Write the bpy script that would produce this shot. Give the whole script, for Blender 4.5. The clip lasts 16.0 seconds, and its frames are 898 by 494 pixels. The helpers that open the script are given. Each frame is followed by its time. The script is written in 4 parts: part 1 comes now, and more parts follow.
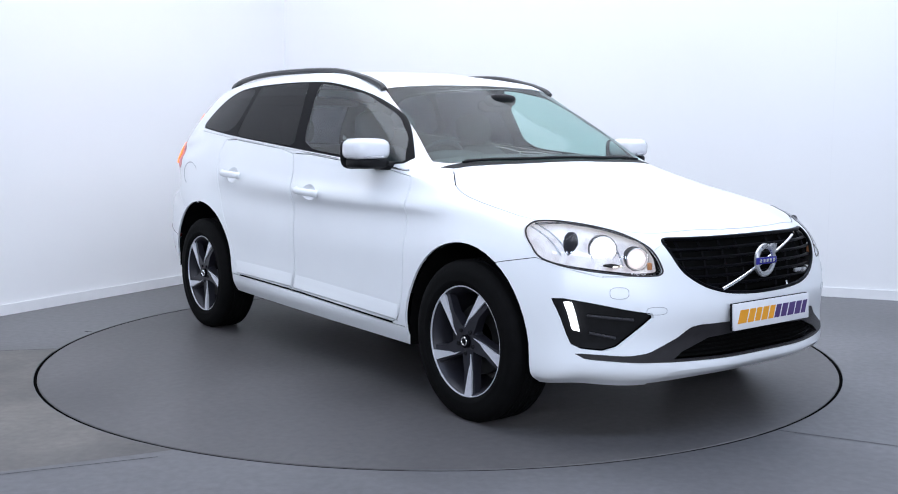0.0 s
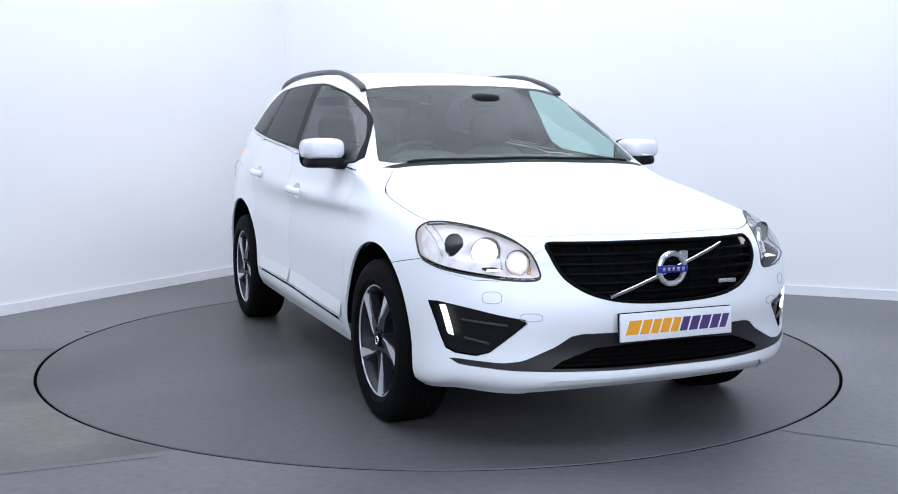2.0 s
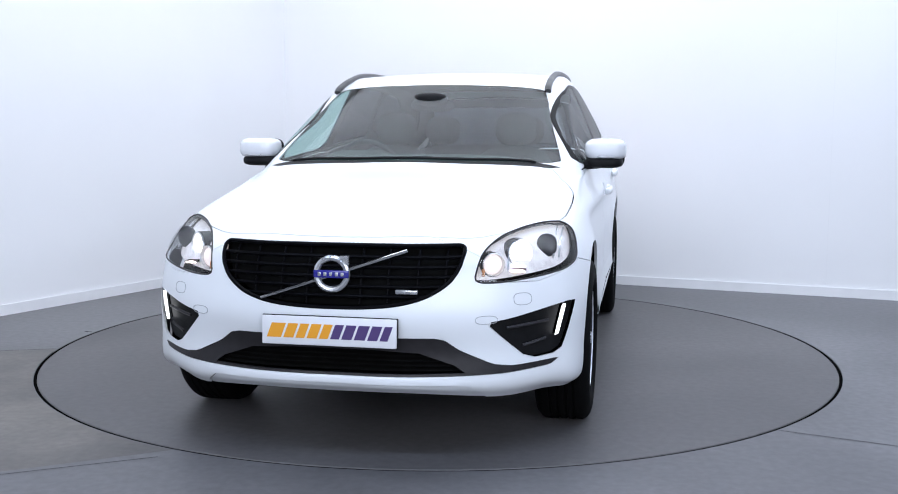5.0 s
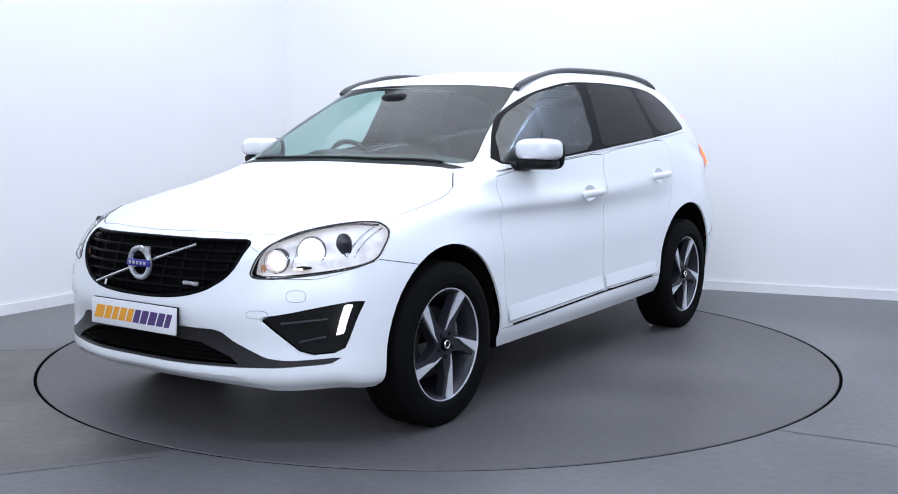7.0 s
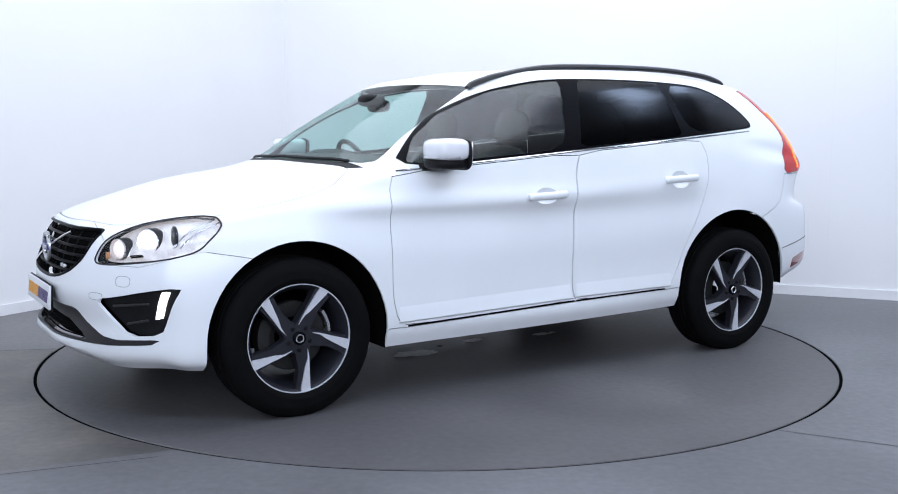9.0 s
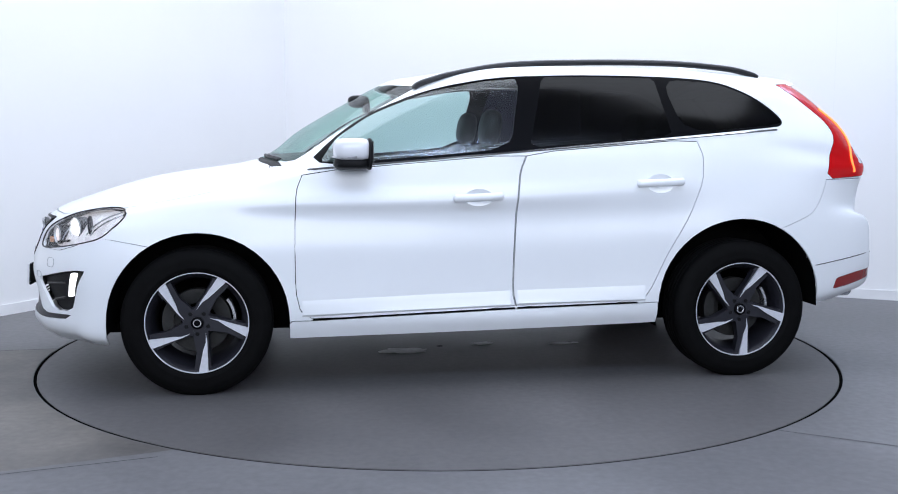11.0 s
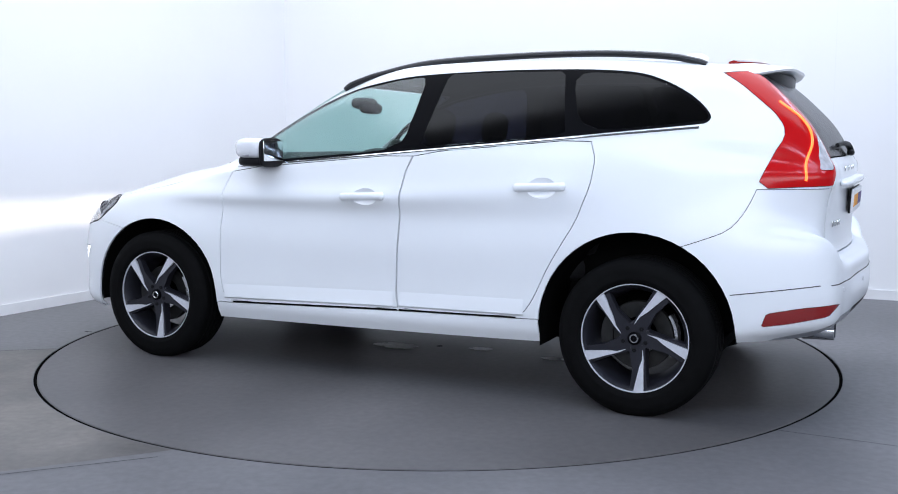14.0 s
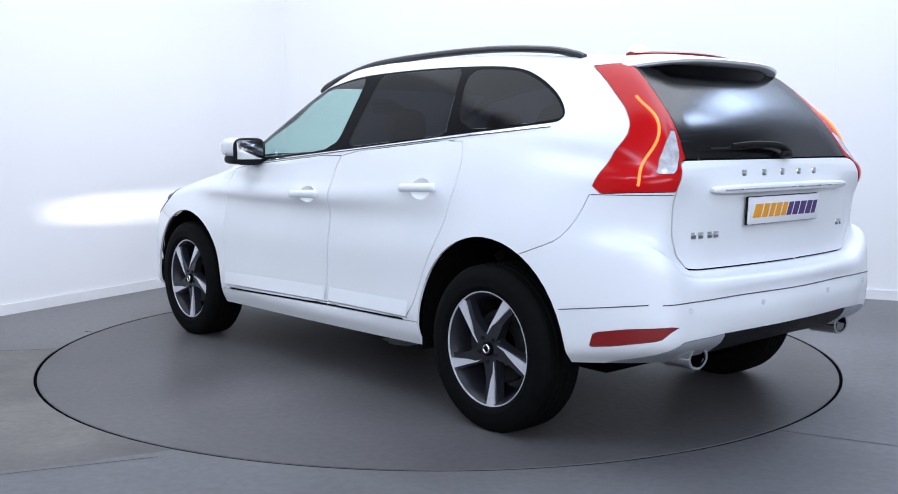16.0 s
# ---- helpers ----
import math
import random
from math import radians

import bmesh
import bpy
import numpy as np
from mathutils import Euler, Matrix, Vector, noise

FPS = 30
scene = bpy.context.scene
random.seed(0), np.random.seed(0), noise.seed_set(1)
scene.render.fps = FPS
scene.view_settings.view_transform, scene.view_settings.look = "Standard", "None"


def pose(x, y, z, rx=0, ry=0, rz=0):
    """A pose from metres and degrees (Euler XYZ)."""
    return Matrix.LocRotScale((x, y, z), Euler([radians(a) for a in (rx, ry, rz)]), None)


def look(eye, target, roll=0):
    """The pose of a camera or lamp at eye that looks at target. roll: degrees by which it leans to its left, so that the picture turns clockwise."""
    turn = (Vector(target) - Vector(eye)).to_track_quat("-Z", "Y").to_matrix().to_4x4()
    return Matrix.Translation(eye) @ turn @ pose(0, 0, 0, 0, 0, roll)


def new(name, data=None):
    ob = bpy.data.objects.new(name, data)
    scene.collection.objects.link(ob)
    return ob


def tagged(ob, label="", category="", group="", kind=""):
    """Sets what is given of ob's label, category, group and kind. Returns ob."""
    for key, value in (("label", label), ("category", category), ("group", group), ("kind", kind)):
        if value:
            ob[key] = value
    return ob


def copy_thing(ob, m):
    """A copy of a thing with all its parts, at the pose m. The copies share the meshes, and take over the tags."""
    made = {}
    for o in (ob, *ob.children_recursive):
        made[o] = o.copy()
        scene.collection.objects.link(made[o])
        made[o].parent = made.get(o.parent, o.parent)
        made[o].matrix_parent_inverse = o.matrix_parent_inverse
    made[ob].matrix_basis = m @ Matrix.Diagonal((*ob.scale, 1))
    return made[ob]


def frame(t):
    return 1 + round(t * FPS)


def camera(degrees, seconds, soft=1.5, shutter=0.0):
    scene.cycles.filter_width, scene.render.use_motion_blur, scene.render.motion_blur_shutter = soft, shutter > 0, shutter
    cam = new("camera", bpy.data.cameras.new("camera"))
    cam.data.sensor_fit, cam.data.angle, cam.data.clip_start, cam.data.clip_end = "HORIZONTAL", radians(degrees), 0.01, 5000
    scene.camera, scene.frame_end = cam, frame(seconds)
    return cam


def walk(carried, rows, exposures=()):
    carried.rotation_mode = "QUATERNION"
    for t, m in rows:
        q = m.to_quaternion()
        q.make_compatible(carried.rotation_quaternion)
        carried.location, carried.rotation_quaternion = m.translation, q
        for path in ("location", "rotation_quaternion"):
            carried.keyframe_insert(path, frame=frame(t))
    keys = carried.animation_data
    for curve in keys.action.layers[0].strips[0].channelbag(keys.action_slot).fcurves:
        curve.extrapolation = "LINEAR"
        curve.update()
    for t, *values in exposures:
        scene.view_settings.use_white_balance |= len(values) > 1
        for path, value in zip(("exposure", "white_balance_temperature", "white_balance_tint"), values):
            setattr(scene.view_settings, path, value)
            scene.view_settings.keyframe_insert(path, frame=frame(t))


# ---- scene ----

# ---- camera: stands still on its tripod ----
cam = camera(48.85, 16.0, soft=1.0)
EYE = pose(0, -5.850, 1.240, 90 - 6.25, 0, -0.536) @ pose(0, 0, 0, 0, 0, 0.13)
walk(cam, [(0.0, EYE), (16.0, EYE)], exposures=((0.0, 0.0), (16.0, 0.0)))

# ---- light ----
world = bpy.data.worlds.new("world")
scene.world = world
world.use_nodes = True
world.node_tree.nodes["Background"].inputs["Color"].default_value = (0.8, 0.88, 1.0, 1)
world.node_tree.nodes["Background"].inputs["Strength"].default_value = 0.05

CORNER = Vector((-1.495, 3.84, 0))       # where the two white walls meet
ALONG_L = Vector((-0.4874, -0.8732, 0))   # along the wall on one hand
ALONG_R = Vector((0.9208, -0.3900, 0))    # along the other
CEIL = 4.2
WALL_JOINT = 4.955


def on_floor(a, b, z=0.0):
    p = CORNER + ALONG_L * a + ALONG_R * b
    return Vector((p.x, p.y, z))


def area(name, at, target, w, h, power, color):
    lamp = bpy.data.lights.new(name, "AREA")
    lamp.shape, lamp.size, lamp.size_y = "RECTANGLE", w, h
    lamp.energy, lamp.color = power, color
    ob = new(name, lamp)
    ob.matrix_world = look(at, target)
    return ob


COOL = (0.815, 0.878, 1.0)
area("ceiling_softbox", (0.2, 0.3, CEIL - 0.05), (0.2, 0.32, 0), 7.2, 5.2, 328, COOL)
# unseen fill lamp added behind the camera to brighten the car's near side
area("camera_side_fill", (0.4, -9.0, 2.9), (0.2, 0, 1.2), 9.5, 2.3, 375, COOL)
for x, y in ((-3.0, -4.4), (-1.2, -4.5), (0.6, -4.4), (2.4, -4.5), (4.2, -4.4)):
    area("ceiling_lamp", (x, y, CEIL - 0.05), (x, y + 0.02, 0), 1.25, 0.5, 36, (0.58, 0.72, 1.0))
for x, y in ((4.35, 0.95), (4.35, -0.15)):
    area("ceiling_lamp", (x, y, CEIL - 0.05), (x, y + 0.02, 0), 0.7, 0.6, 26, (0.55, 0.7, 1.0))

# ---- materials ----
def material(name, color, rough=0.5, metal=0.0, coat=0.0, coat_rough=0.04, spec=0.5, vary=0.0, scale=8.0, bump=0.0, bump_scale=60.0, emit=None, strength=0.0):
    m = bpy.data.materials.new(name)
    m.use_nodes = True
    t = m.node_tree
    b = t.nodes["Principled BSDF"]
    b.inputs["Base Color"].default_value = (*color, 1)
    b.inputs["Roughness"].default_value = rough
    b.inputs["Metallic"].default_value = metal
    b.inputs["Coat Weight"].default_value = coat
    b.inputs["Coat Roughness"].default_value = coat_rough
    b.inputs["Specular IOR Level"].default_value = spec
    if emit:
        b.inputs["Emission Color"].default_value = (*emit, 1)
        b.inputs["Emission Strength"].default_value = strength
    if vary or bump:
        co = t.nodes.new("ShaderNodeTexCoord")
        if vary:
            n = t.nodes.new("ShaderNodeTexNoise")
            n.inputs["Scale"].default_value, n.inputs["Detail"].default_value = scale, 8
            t.links.new(co.outputs["Object"], n.inputs["Vector"])
            r = t.nodes.new("ShaderNodeValToRGB")
            r.color_ramp.elements[0].position, r.color_ramp.elements[1].position = 0.3, 0.7
            r.color_ramp.elements[0].color = (*[c * (1 - vary) for c in color], 1)
            r.color_ramp.elements[1].color = (*[min(1, c * (1 + vary)) for c in color], 1)
            t.links.new(n.outputs["Fac"], r.inputs["Fac"])
            t.links.new(r.outputs["Color"], b.inputs["Base Color"])
            q = t.nodes.new("ShaderNodeMapRange")
            q.inputs["To Min"].default_value, q.inputs["To Max"].default_value = max(0.02, rough * 0.85), min(1, rough * 1.15)
            t.links.new(n.outputs["Fac"], q.inputs["Value"])
            t.links.new(q.outputs["Result"], b.inputs["Roughness"])
        if bump:
            n2 = t.nodes.new("ShaderNodeTexNoise")
            n2.inputs["Scale"].default_value, n2.inputs["Detail"].default_value = bump_scale, 4
            t.links.new(co.outputs["Object"], n2.inputs["Vector"])
            u = t.nodes.new("ShaderNodeBump")
            u.inputs["Strength"].default_value, u.inputs["Distance"].default_value = bump, 0.01
            t.links.new(n2.outputs["Fac"], u.inputs["Height"])
            t.links.new(u.outputs["Normal"], b.inputs["Normal"])
    return m


def tinted_glass(name, tint, gloss=0.03, ior=1.5):
    """A thin pane: tinted see-through, with Fresnel gloss over it."""
    m = bpy.data.materials.new(name)
    m.use_nodes = True
    t = m.node_tree
    t.nodes.clear()
    out = t.nodes.new("ShaderNodeOutputMaterial")
    see = t.nodes.new("ShaderNodeBsdfTransparent")
    see.inputs["Color"].default_value = (*tint, 1)
    shine = t.nodes.new("ShaderNodeBsdfGlossy")
    shine.inputs["Roughness"].default_value = gloss
    lw = t.nodes.new("ShaderNodeLayerWeight")
    lw.inputs["Blend"].default_value = 0.5
    pw = t.nodes.new("ShaderNodeMath")
    pw.operation = "POWER"
    pw.inputs[1].default_value = 4.5
    fr = t.nodes.new("ShaderNodeMapRange")
    fr.inputs["To Min"].default_value, fr.inputs["To Max"].default_value = ((ior - 1) / (ior + 1)) ** 2, 0.5
    t.links.new(lw.outputs["Facing"], pw.inputs[0])
    t.links.new(pw.outputs[0], fr.inputs["Value"])
    mix = t.nodes.new("ShaderNodeMixShader")
    t.links.new(fr.outputs["Result"], mix.inputs["Fac"])
    t.links.new(see.outputs[0], mix.inputs[1])
    t.links.new(shine.outputs[0], mix.inputs[2])
    t.links.new(mix.outputs[0], out.inputs["Surface"])
    return m


def floor_paint(name, color, high=None, low=None, scale=0.7):
    """Worn grey floor paint: broad cloudy patches, fine mottling, dusty sheen."""
    m = bpy.data.materials.new(name)
    m.use_nodes = True
    t = m.node_tree
    b = t.nodes["Principled BSDF"]
    co = t.nodes.new("ShaderNodeTexCoord")
    big = t.nodes.new("ShaderNodeTexNoise")
    big.inputs["Scale"].default_value, big.inputs["Detail"].default_value, big.inputs["Distortion"].default_value = scale, 6, 0.6
    fine = t.nodes.new("ShaderNodeTexNoise")
    fine.inputs["Scale"].default_value, fine.inputs["Detail"].default_value = 26, 8
    for n in (big, fine):
        t.links.new(co.outputs["Object"], n.inputs["Vector"])
    r = t.nodes.new("ShaderNodeValToRGB")
    r.color_ramp.elements[0].position, r.color_ramp.elements[1].position = 0.3, 0.72
    r.color_ramp.elements[0].color = (*(low or [c * 0.70 for c in color]), 1)
    r.color_ramp.elements[1].color = (*(high or [c * 1.18 for c in color]), 1)
    b.inputs["Specular IOR Level"].default_value = 0.17
    t.links.new(big.outputs["Fac"], r.inputs["Fac"])
    mix = t.nodes.new("ShaderNodeMix")
    mix.data_type, mix.blend_type = "RGBA", "OVERLAY"
    mix.inputs["Factor"].default_value = 0.28
    t.links.new(r.outputs["Color"], mix.inputs["A"])
    t.links.new(fine.outputs["Fac"], mix.inputs["B"])
    t.links.new(mix.outputs["Result"], b.inputs["Base Color"])
    q = t.nodes.new("ShaderNodeMapRange")
    q.inputs["To Min"].default_value, q.inputs["To Max"].default_value = 0.36, 0.52
    t.links.new(big.outputs["Fac"], q.inputs["Value"])
    t.links.new(q.outputs["Result"], b.inputs["Roughness"])
    u = t.nodes.new("ShaderNodeBump")
    u.inputs["Strength"].default_value, u.inputs["Distance"].default_value = 0.12, 0.004
    t.links.new(fine.outputs["Fac"], u.inputs["Height"])
    t.links.new(u.outputs["Normal"], b.inputs["Normal"])
    return m


PAINT = material("white_car_paint", (0.84, 0.86, 0.88), rough=0.38, coat=0.7, coat_rough=0.2, vary=0.012, scale=3)
DARK_TRIM = material("black_plastic", (0.008, 0.008, 0.009), rough=0.5, spec=0.15, vary=0.2, scale=40, bump=0.1, bump_scale=400)
GREY_TRIM = material("charcoal_plastic", (0.020, 0.018, 0.020), rough=0.42, spec=0.35, vary=0.15, scale=30, bump=0.08, bump_scale=400)
GLOSS_BLACK = material("gloss_black", (0.003, 0.003, 0.004), rough=0.35, spec=0.05)
LINER = material("arch_liner", (0.004, 0.004, 0.004), rough=0.9, spec=0.05, vary=0.3, scale=20)
RUBBER = material("tyre_rubber", (0.004, 0.004, 0.0042), rough=0.75, spec=0.07, vary=0.25, scale=18, bump=0.15, bump_scale=120)
POLISHED = material("diamond_cut_alloy", (0.72, 0.73, 0.78), rough=0.35, metal=0.35, vary=0.05, scale=60)
ANTHRACITE = material("anthracite_alloy", (0.020, 0.020, 0.027), rough=0.4, metal=0.3, vary=0.1, scale=50)
STEEL = material("brake_steel", (0.035, 0.035, 0.035), rough=0.55, metal=0.7, vary=0.2, scale=40)
CHROME = material("chrome", (0.78, 0.79, 0.8), rough=0.1, metal=1.0)
SILVER = material("silver_trim", (0.6, 0.61, 0.63), rough=0.28, metal=0.8, vary=0.04, scale=40)
GLASS = tinted_glass("clear_glass", (0.71, 0.865, 0.846), gloss=0.18, ior=1.95)
GLASS_FRONT = tinted_glass("windscreen_glass", (0.60, 0.80, 0.75), gloss=0.10, ior=1.7)
GLASS_DARK = tinted_glass("privacy_glass", (0.012, 0.011, 0.02), gloss=0.15, ior=1.42)
GLASS_REAR = tinted_glass("rear_screen_glass", (0.035, 0.035, 0.05), gloss=0.2, ior=2.1)
LENS = tinted_glass("lamp_lens", (0.95, 0.96, 0.97), ior=1.45)
LAMP_ON = material("lamp_lit", (0.9, 0.9, 0.9), rough=0.3, emit=(1.0, 0.92, 0.88), strength=3.0)
# the bowl's emission stands in for lamp light it would only reflect
GLOWING_REFLECTOR = material("glowing_lamp_reflector", (0.8, 0.78, 0.8), rough=0.3, coat=0.5, vary=0.3, scale=22, emit=(1.0, 0.88, 0.86), strength=0.32)
BEAM = material("lamp_filament", (1, 1, 1), rough=0.5, emit=(1.0, 0.93, 0.88), strength=30000)
GREY_PAINT = material("silver_grey_skid", (0.42, 0.43, 0.46), rough=0.4, metal=0.3, vary=0.04, scale=20)
LAMP_GLOW = material("lamp_half_lit", (0.9, 0.85, 0.8), rough=0.3, emit=(1.0, 0.84, 0.80), strength=0.7)
AMBER = material("amber_lens", (0.7, 0.3, 0.12), rough=0.2, coat=0.5)
SHUT = material("panel_gap", (0.4, 0.41, 0.43), rough=0.6)
RAIL = material("satin_black_rail", (0.018, 0.018, 0.02), rough=0.35, vary=0.15, scale=30)
SILVER_WHITE = material("mirror_shell", (0.78, 0.79, 0.82), rough=0.22, coat=1.0)
LENS_WHITE = material("clear_ribbed_lens", (0.5, 0.5, 0.53), rough=0.15, coat=0.8, vary=0.3, scale=30)
DRL_ON = material("running_light", (0.9, 0.9, 0.9), rough=0.3, emit=(0.92, 0.95, 1.0), strength=3.0)
RED_LENS = material("red_lens", (0.36, 0.003, 0.005), rough=0.2, spec=0.25, coat=0.15, coat_rough=0.12, emit=(1.0, 0.010, 0.010), strength=0.14)
RED_DARK = material("dark_red_lens", (0.24, 0.006, 0.006), rough=0.1, coat=1.0)
RED_GLOW = material("tail_light_strip", (0.7, 0.1, 0.02), rough=0.2, emit=(1.0, 0.20, 0.05), strength=2.0)
CABIN = material("cabin_trim", (0.022, 0.022, 0.024), rough=0.65, vary=0.15, scale=15)
LEATHER = material("seat_leather", (0.016, 0.016, 0.018), rough=0.55, vary=0.15, scale=25, bump=0.06, bump_scale=24)
BLUE = material("badge_blue", (0.02, 0.02, 0.25), rough=0.25, coat=0.6)
ORANGE = material("orange_print", (0.85, 0.36, 0.02), rough=0.5)
PURPLE = material("purple_print", (0.075, 0.04, 0.16), rough=0.5)
PLATE_WHITE = material("plate_white", (0.8, 0.8, 0.82), rough=0.35, vary=0.02, scale=20)
WALL = material("white_wall_paint", (0.82, 0.82, 0.83), rough=0.75, vary=0.012, scale=1.2, bump=0.05, bump_scale=220)
SKIRT = material("white_gloss_skirting", (0.8, 0.8, 0.81), rough=0.35, vary=0.02, scale=8)
CEILING = material("ceiling_paint", (0.2, 0.2, 0.21), rough=0.85, vary=0.02, scale=2)
FLOOR = floor_paint("grey_floor_paint", (0.152, 0.149, 0.155))
TABLE = floor_paint("grey_turntable_paint", (0.112, 0.107, 0.108))
WORN_FLOOR = floor_paint("worn_floor_paint", (0.11, 0.105, 0.10), (0.18, 0.165, 0.15), (0.068, 0.064, 0.062), 1.7)
SEAM = material("floor_seam", (0.045, 0.045, 0.047), rough=0.8)
WORN = material("bare_worn_patch", (0.75, 0.75, 0.75), rough=0.5, vary=0.2, scale=30)
GAP = material("turntable_gap_rubber", (0.004, 0.004, 0.004), rough=0.9, spec=0.0)


# ---- building helpers ----
def mesh_from(bm, name, mat, angle=35, weld=False):
    if weld:
        bmesh.ops.remove_doubles(bm, verts=bm.verts, dist=1e-5)
    bmesh.ops.recalc_face_normals(bm, faces=bm.faces)
    me = bpy.data.meshes.new(name)
    bm.to_mesh(me)
    bm.free()
    if mat:
        me.materials.append(mat)
    smooth(me, angle)
    return me


def smooth(me, angle=35):
    me.shade_smooth()
    me.set_sharp_from_angle(angle=radians(angle))


def part(name, bm, mat, parent, label="", m=None, angle=35):
    me = mesh_from(bm, name, mat, angle) if isinstance(bm, bmesh.types.BMesh) else bm
    ob = new(name, me)
    ob.parent = parent
    if m is not None:
        ob.matrix_basis = m
    if label:
        tagged(ob, label)
    return ob


def box(size, at=(0, 0, 0), bevel=0.0, seg=2, bm=None):
    bm = bm or bmesh.new()
    r = bmesh.ops.create_cube(bm, size=1, matrix=Matrix.Translation(at) @ Matrix.Diagonal((*size, 1)))
    if bevel:
        es = {e for v in r["verts"] for e in v.link_edges}
        bmesh.ops.bevel(bm, geom=list(es), offset=bevel, segments=seg, affect="EDGES", profile=0.5)
    return bm


def lathe(profile, n=64, closed=False, bm=None):
    """Turn (radius, offset) points about the y axis."""
    bm = bm or bmesh.new()
    rings = []
    for r, y in profile:
        rings.append([bm.verts.new((r * math.cos(2 * math.pi * i / n), y, r * math.sin(2 * math.pi * i / n))) for i in range(n)])
    pairs = list(zip(rings, rings[1:])) + ([(rings[-1], rings[0])] if closed else [])
    for a, b in pairs:
        for i in range(n):
            bm.faces.new((a[i], a[(i + 1) % n], b[(i + 1) % n], b[i]))
    return bm


def tube(points, radius, n=8, bm=None, squash=1.0):
    """A round bar along the points."""
    bm = bm or bmesh.new()
    pts = [Vector(p) for p in points]
    rings = []
    for i, p in enumerate(pts):
        d = (pts[min(i + 1, len(pts) - 1)] - pts[max(i - 1, 0)]).normalized()
        side = d.cross(Vector((0, 0, 1)))
        side = side.normalized() if side.length > 1e-3 else Vector((1, 0, 0))
        up = side.cross(d)
        rad = radius(i / (len(pts) - 1)) if callable(radius) else radius
        rings.append([bm.verts.new(p + side * rad * math.cos(a) + up * rad * squash * math.sin(a)) for a in [2 * math.pi * k / n for k in range(n)]])
    for a, b in zip(rings, rings[1:]):
        for i in range(n):
            bm.faces.new((a[i], a[(i + 1) % n], b[(i + 1) % n], b[i]))
    bm.faces.new(rings[0][::-1])
    bm.faces.new(rings[-1])
    return bm


def catmull(p0, p1, p2, p3, t):
    return 0.5 * ((2 * p1) + (p2 - p0) * t + (2 * p0 - 5 * p1 + 4 * p2 - p3) * t * t + (3 * p1 - p0 - 3 * p2 + p3) * t ** 3)


def spline(points, per=6):
    """An open smooth line through the points."""
    pts = [Vector(p) for p in points]
    pts = [2 * pts[0] - pts[1]] + pts + [2 * pts[-1] - pts[-2]]
    out = []
    for i in range(1, len(pts) - 2):
        out += [catmull(pts[i - 1], pts[i], pts[i + 1], pts[i + 2], k / per) for k in range(per)]
    return out + [pts[-2]]


def chaikin(poly, times=2, keep=0.22):
    pts = [Vector(p) for p in poly]
    for _ in range(times):
        pts = [q for a, b in zip(pts, pts[1:] + pts[:1]) for q in (a.lerp(b, keep), a.lerp(b, 1 - keep))]
    return pts


def grown(poly, d):
    """The polygon moved outwards by d."""
    pts = [Vector(p[:2]) for p in poly]
    turn = sum(a.x * b.y - b.x * a.y for a, b in zip(pts, pts[1:] + pts[:1]))
    s = 1 if turn > 0 else -1
    out = []
    for a, b, c in zip(pts[-1:] + pts[:-1], pts, pts[1:] + pts[:1]):
        e, f = (b - a).normalized(), (c - b).normalized()
        n, k = Vector((e.y, -e.x)) * s, Vector((f.y, -f.x)) * s
        h = (n + k)
        h = h / max(0.5, h.length_squared) * 2 if h.length > 1e-6 else n
        out.append(b + h * d)
    return out


def place(p, axis, d):
    return {"x": (d, p[0], p[1]), "y": (p[0], d, p[1]), "z": (p[0], p[1], d)}[axis]


def prism(poly, axis, lo, hi, bm=None):
    """The polygon (y,z), (x,z) or (x,y) drawn out along the axis."""
    bm = bm or bmesh.new()
    a = [bm.verts.new(place(p, axis, lo)) for p in poly]
    b = [bm.verts.new(place(p, axis, hi)) for p in poly]
    n = len(poly)
    for i in range(n):
        bm.faces.new((a[i], a[(i + 1) % n], b[(i + 1) % n], b[i]))
    bm.faces.new(a[::-1])
    bm.faces.new(b)
    bmesh.ops.recalc_face_normals(bm, faces=bm.faces)
    return bm


def flip_y(me, name):
    """A mirrored copy of a mesh, for the other side of the car."""
    bm = bmesh.new()
    bm.from_mesh(me)
    for v in bm.verts:
        v.co.y = -v.co.y
    bmesh.ops.reverse_faces(bm, faces=bm.faces)
    out = bpy.data.meshes.new(name)
    bm.to_mesh(out)
    bm.free()
    for mt in me.materials:
        out.materials.append(mt)
    smooth(out)
    return out


def boolean(me, cutter, op):
    a, b = bpy.data.objects.new("a", me), bpy.data.objects.new("b", cutter)
    scene.collection.objects.link(a)
    scene.collection.objects.link(b)
    md = a.modifiers.new("cut", "BOOLEAN")
    md.operation, md.solver, md.object = op, "EXACT", b
    bpy.context.view_layer.update()
    out = bpy.data.meshes.new_from_object(a.evaluated_get(bpy.context.evaluated_depsgraph_get()))
    bpy.data.objects.remove(a)
    bpy.data.objects.remove(b)
    return out


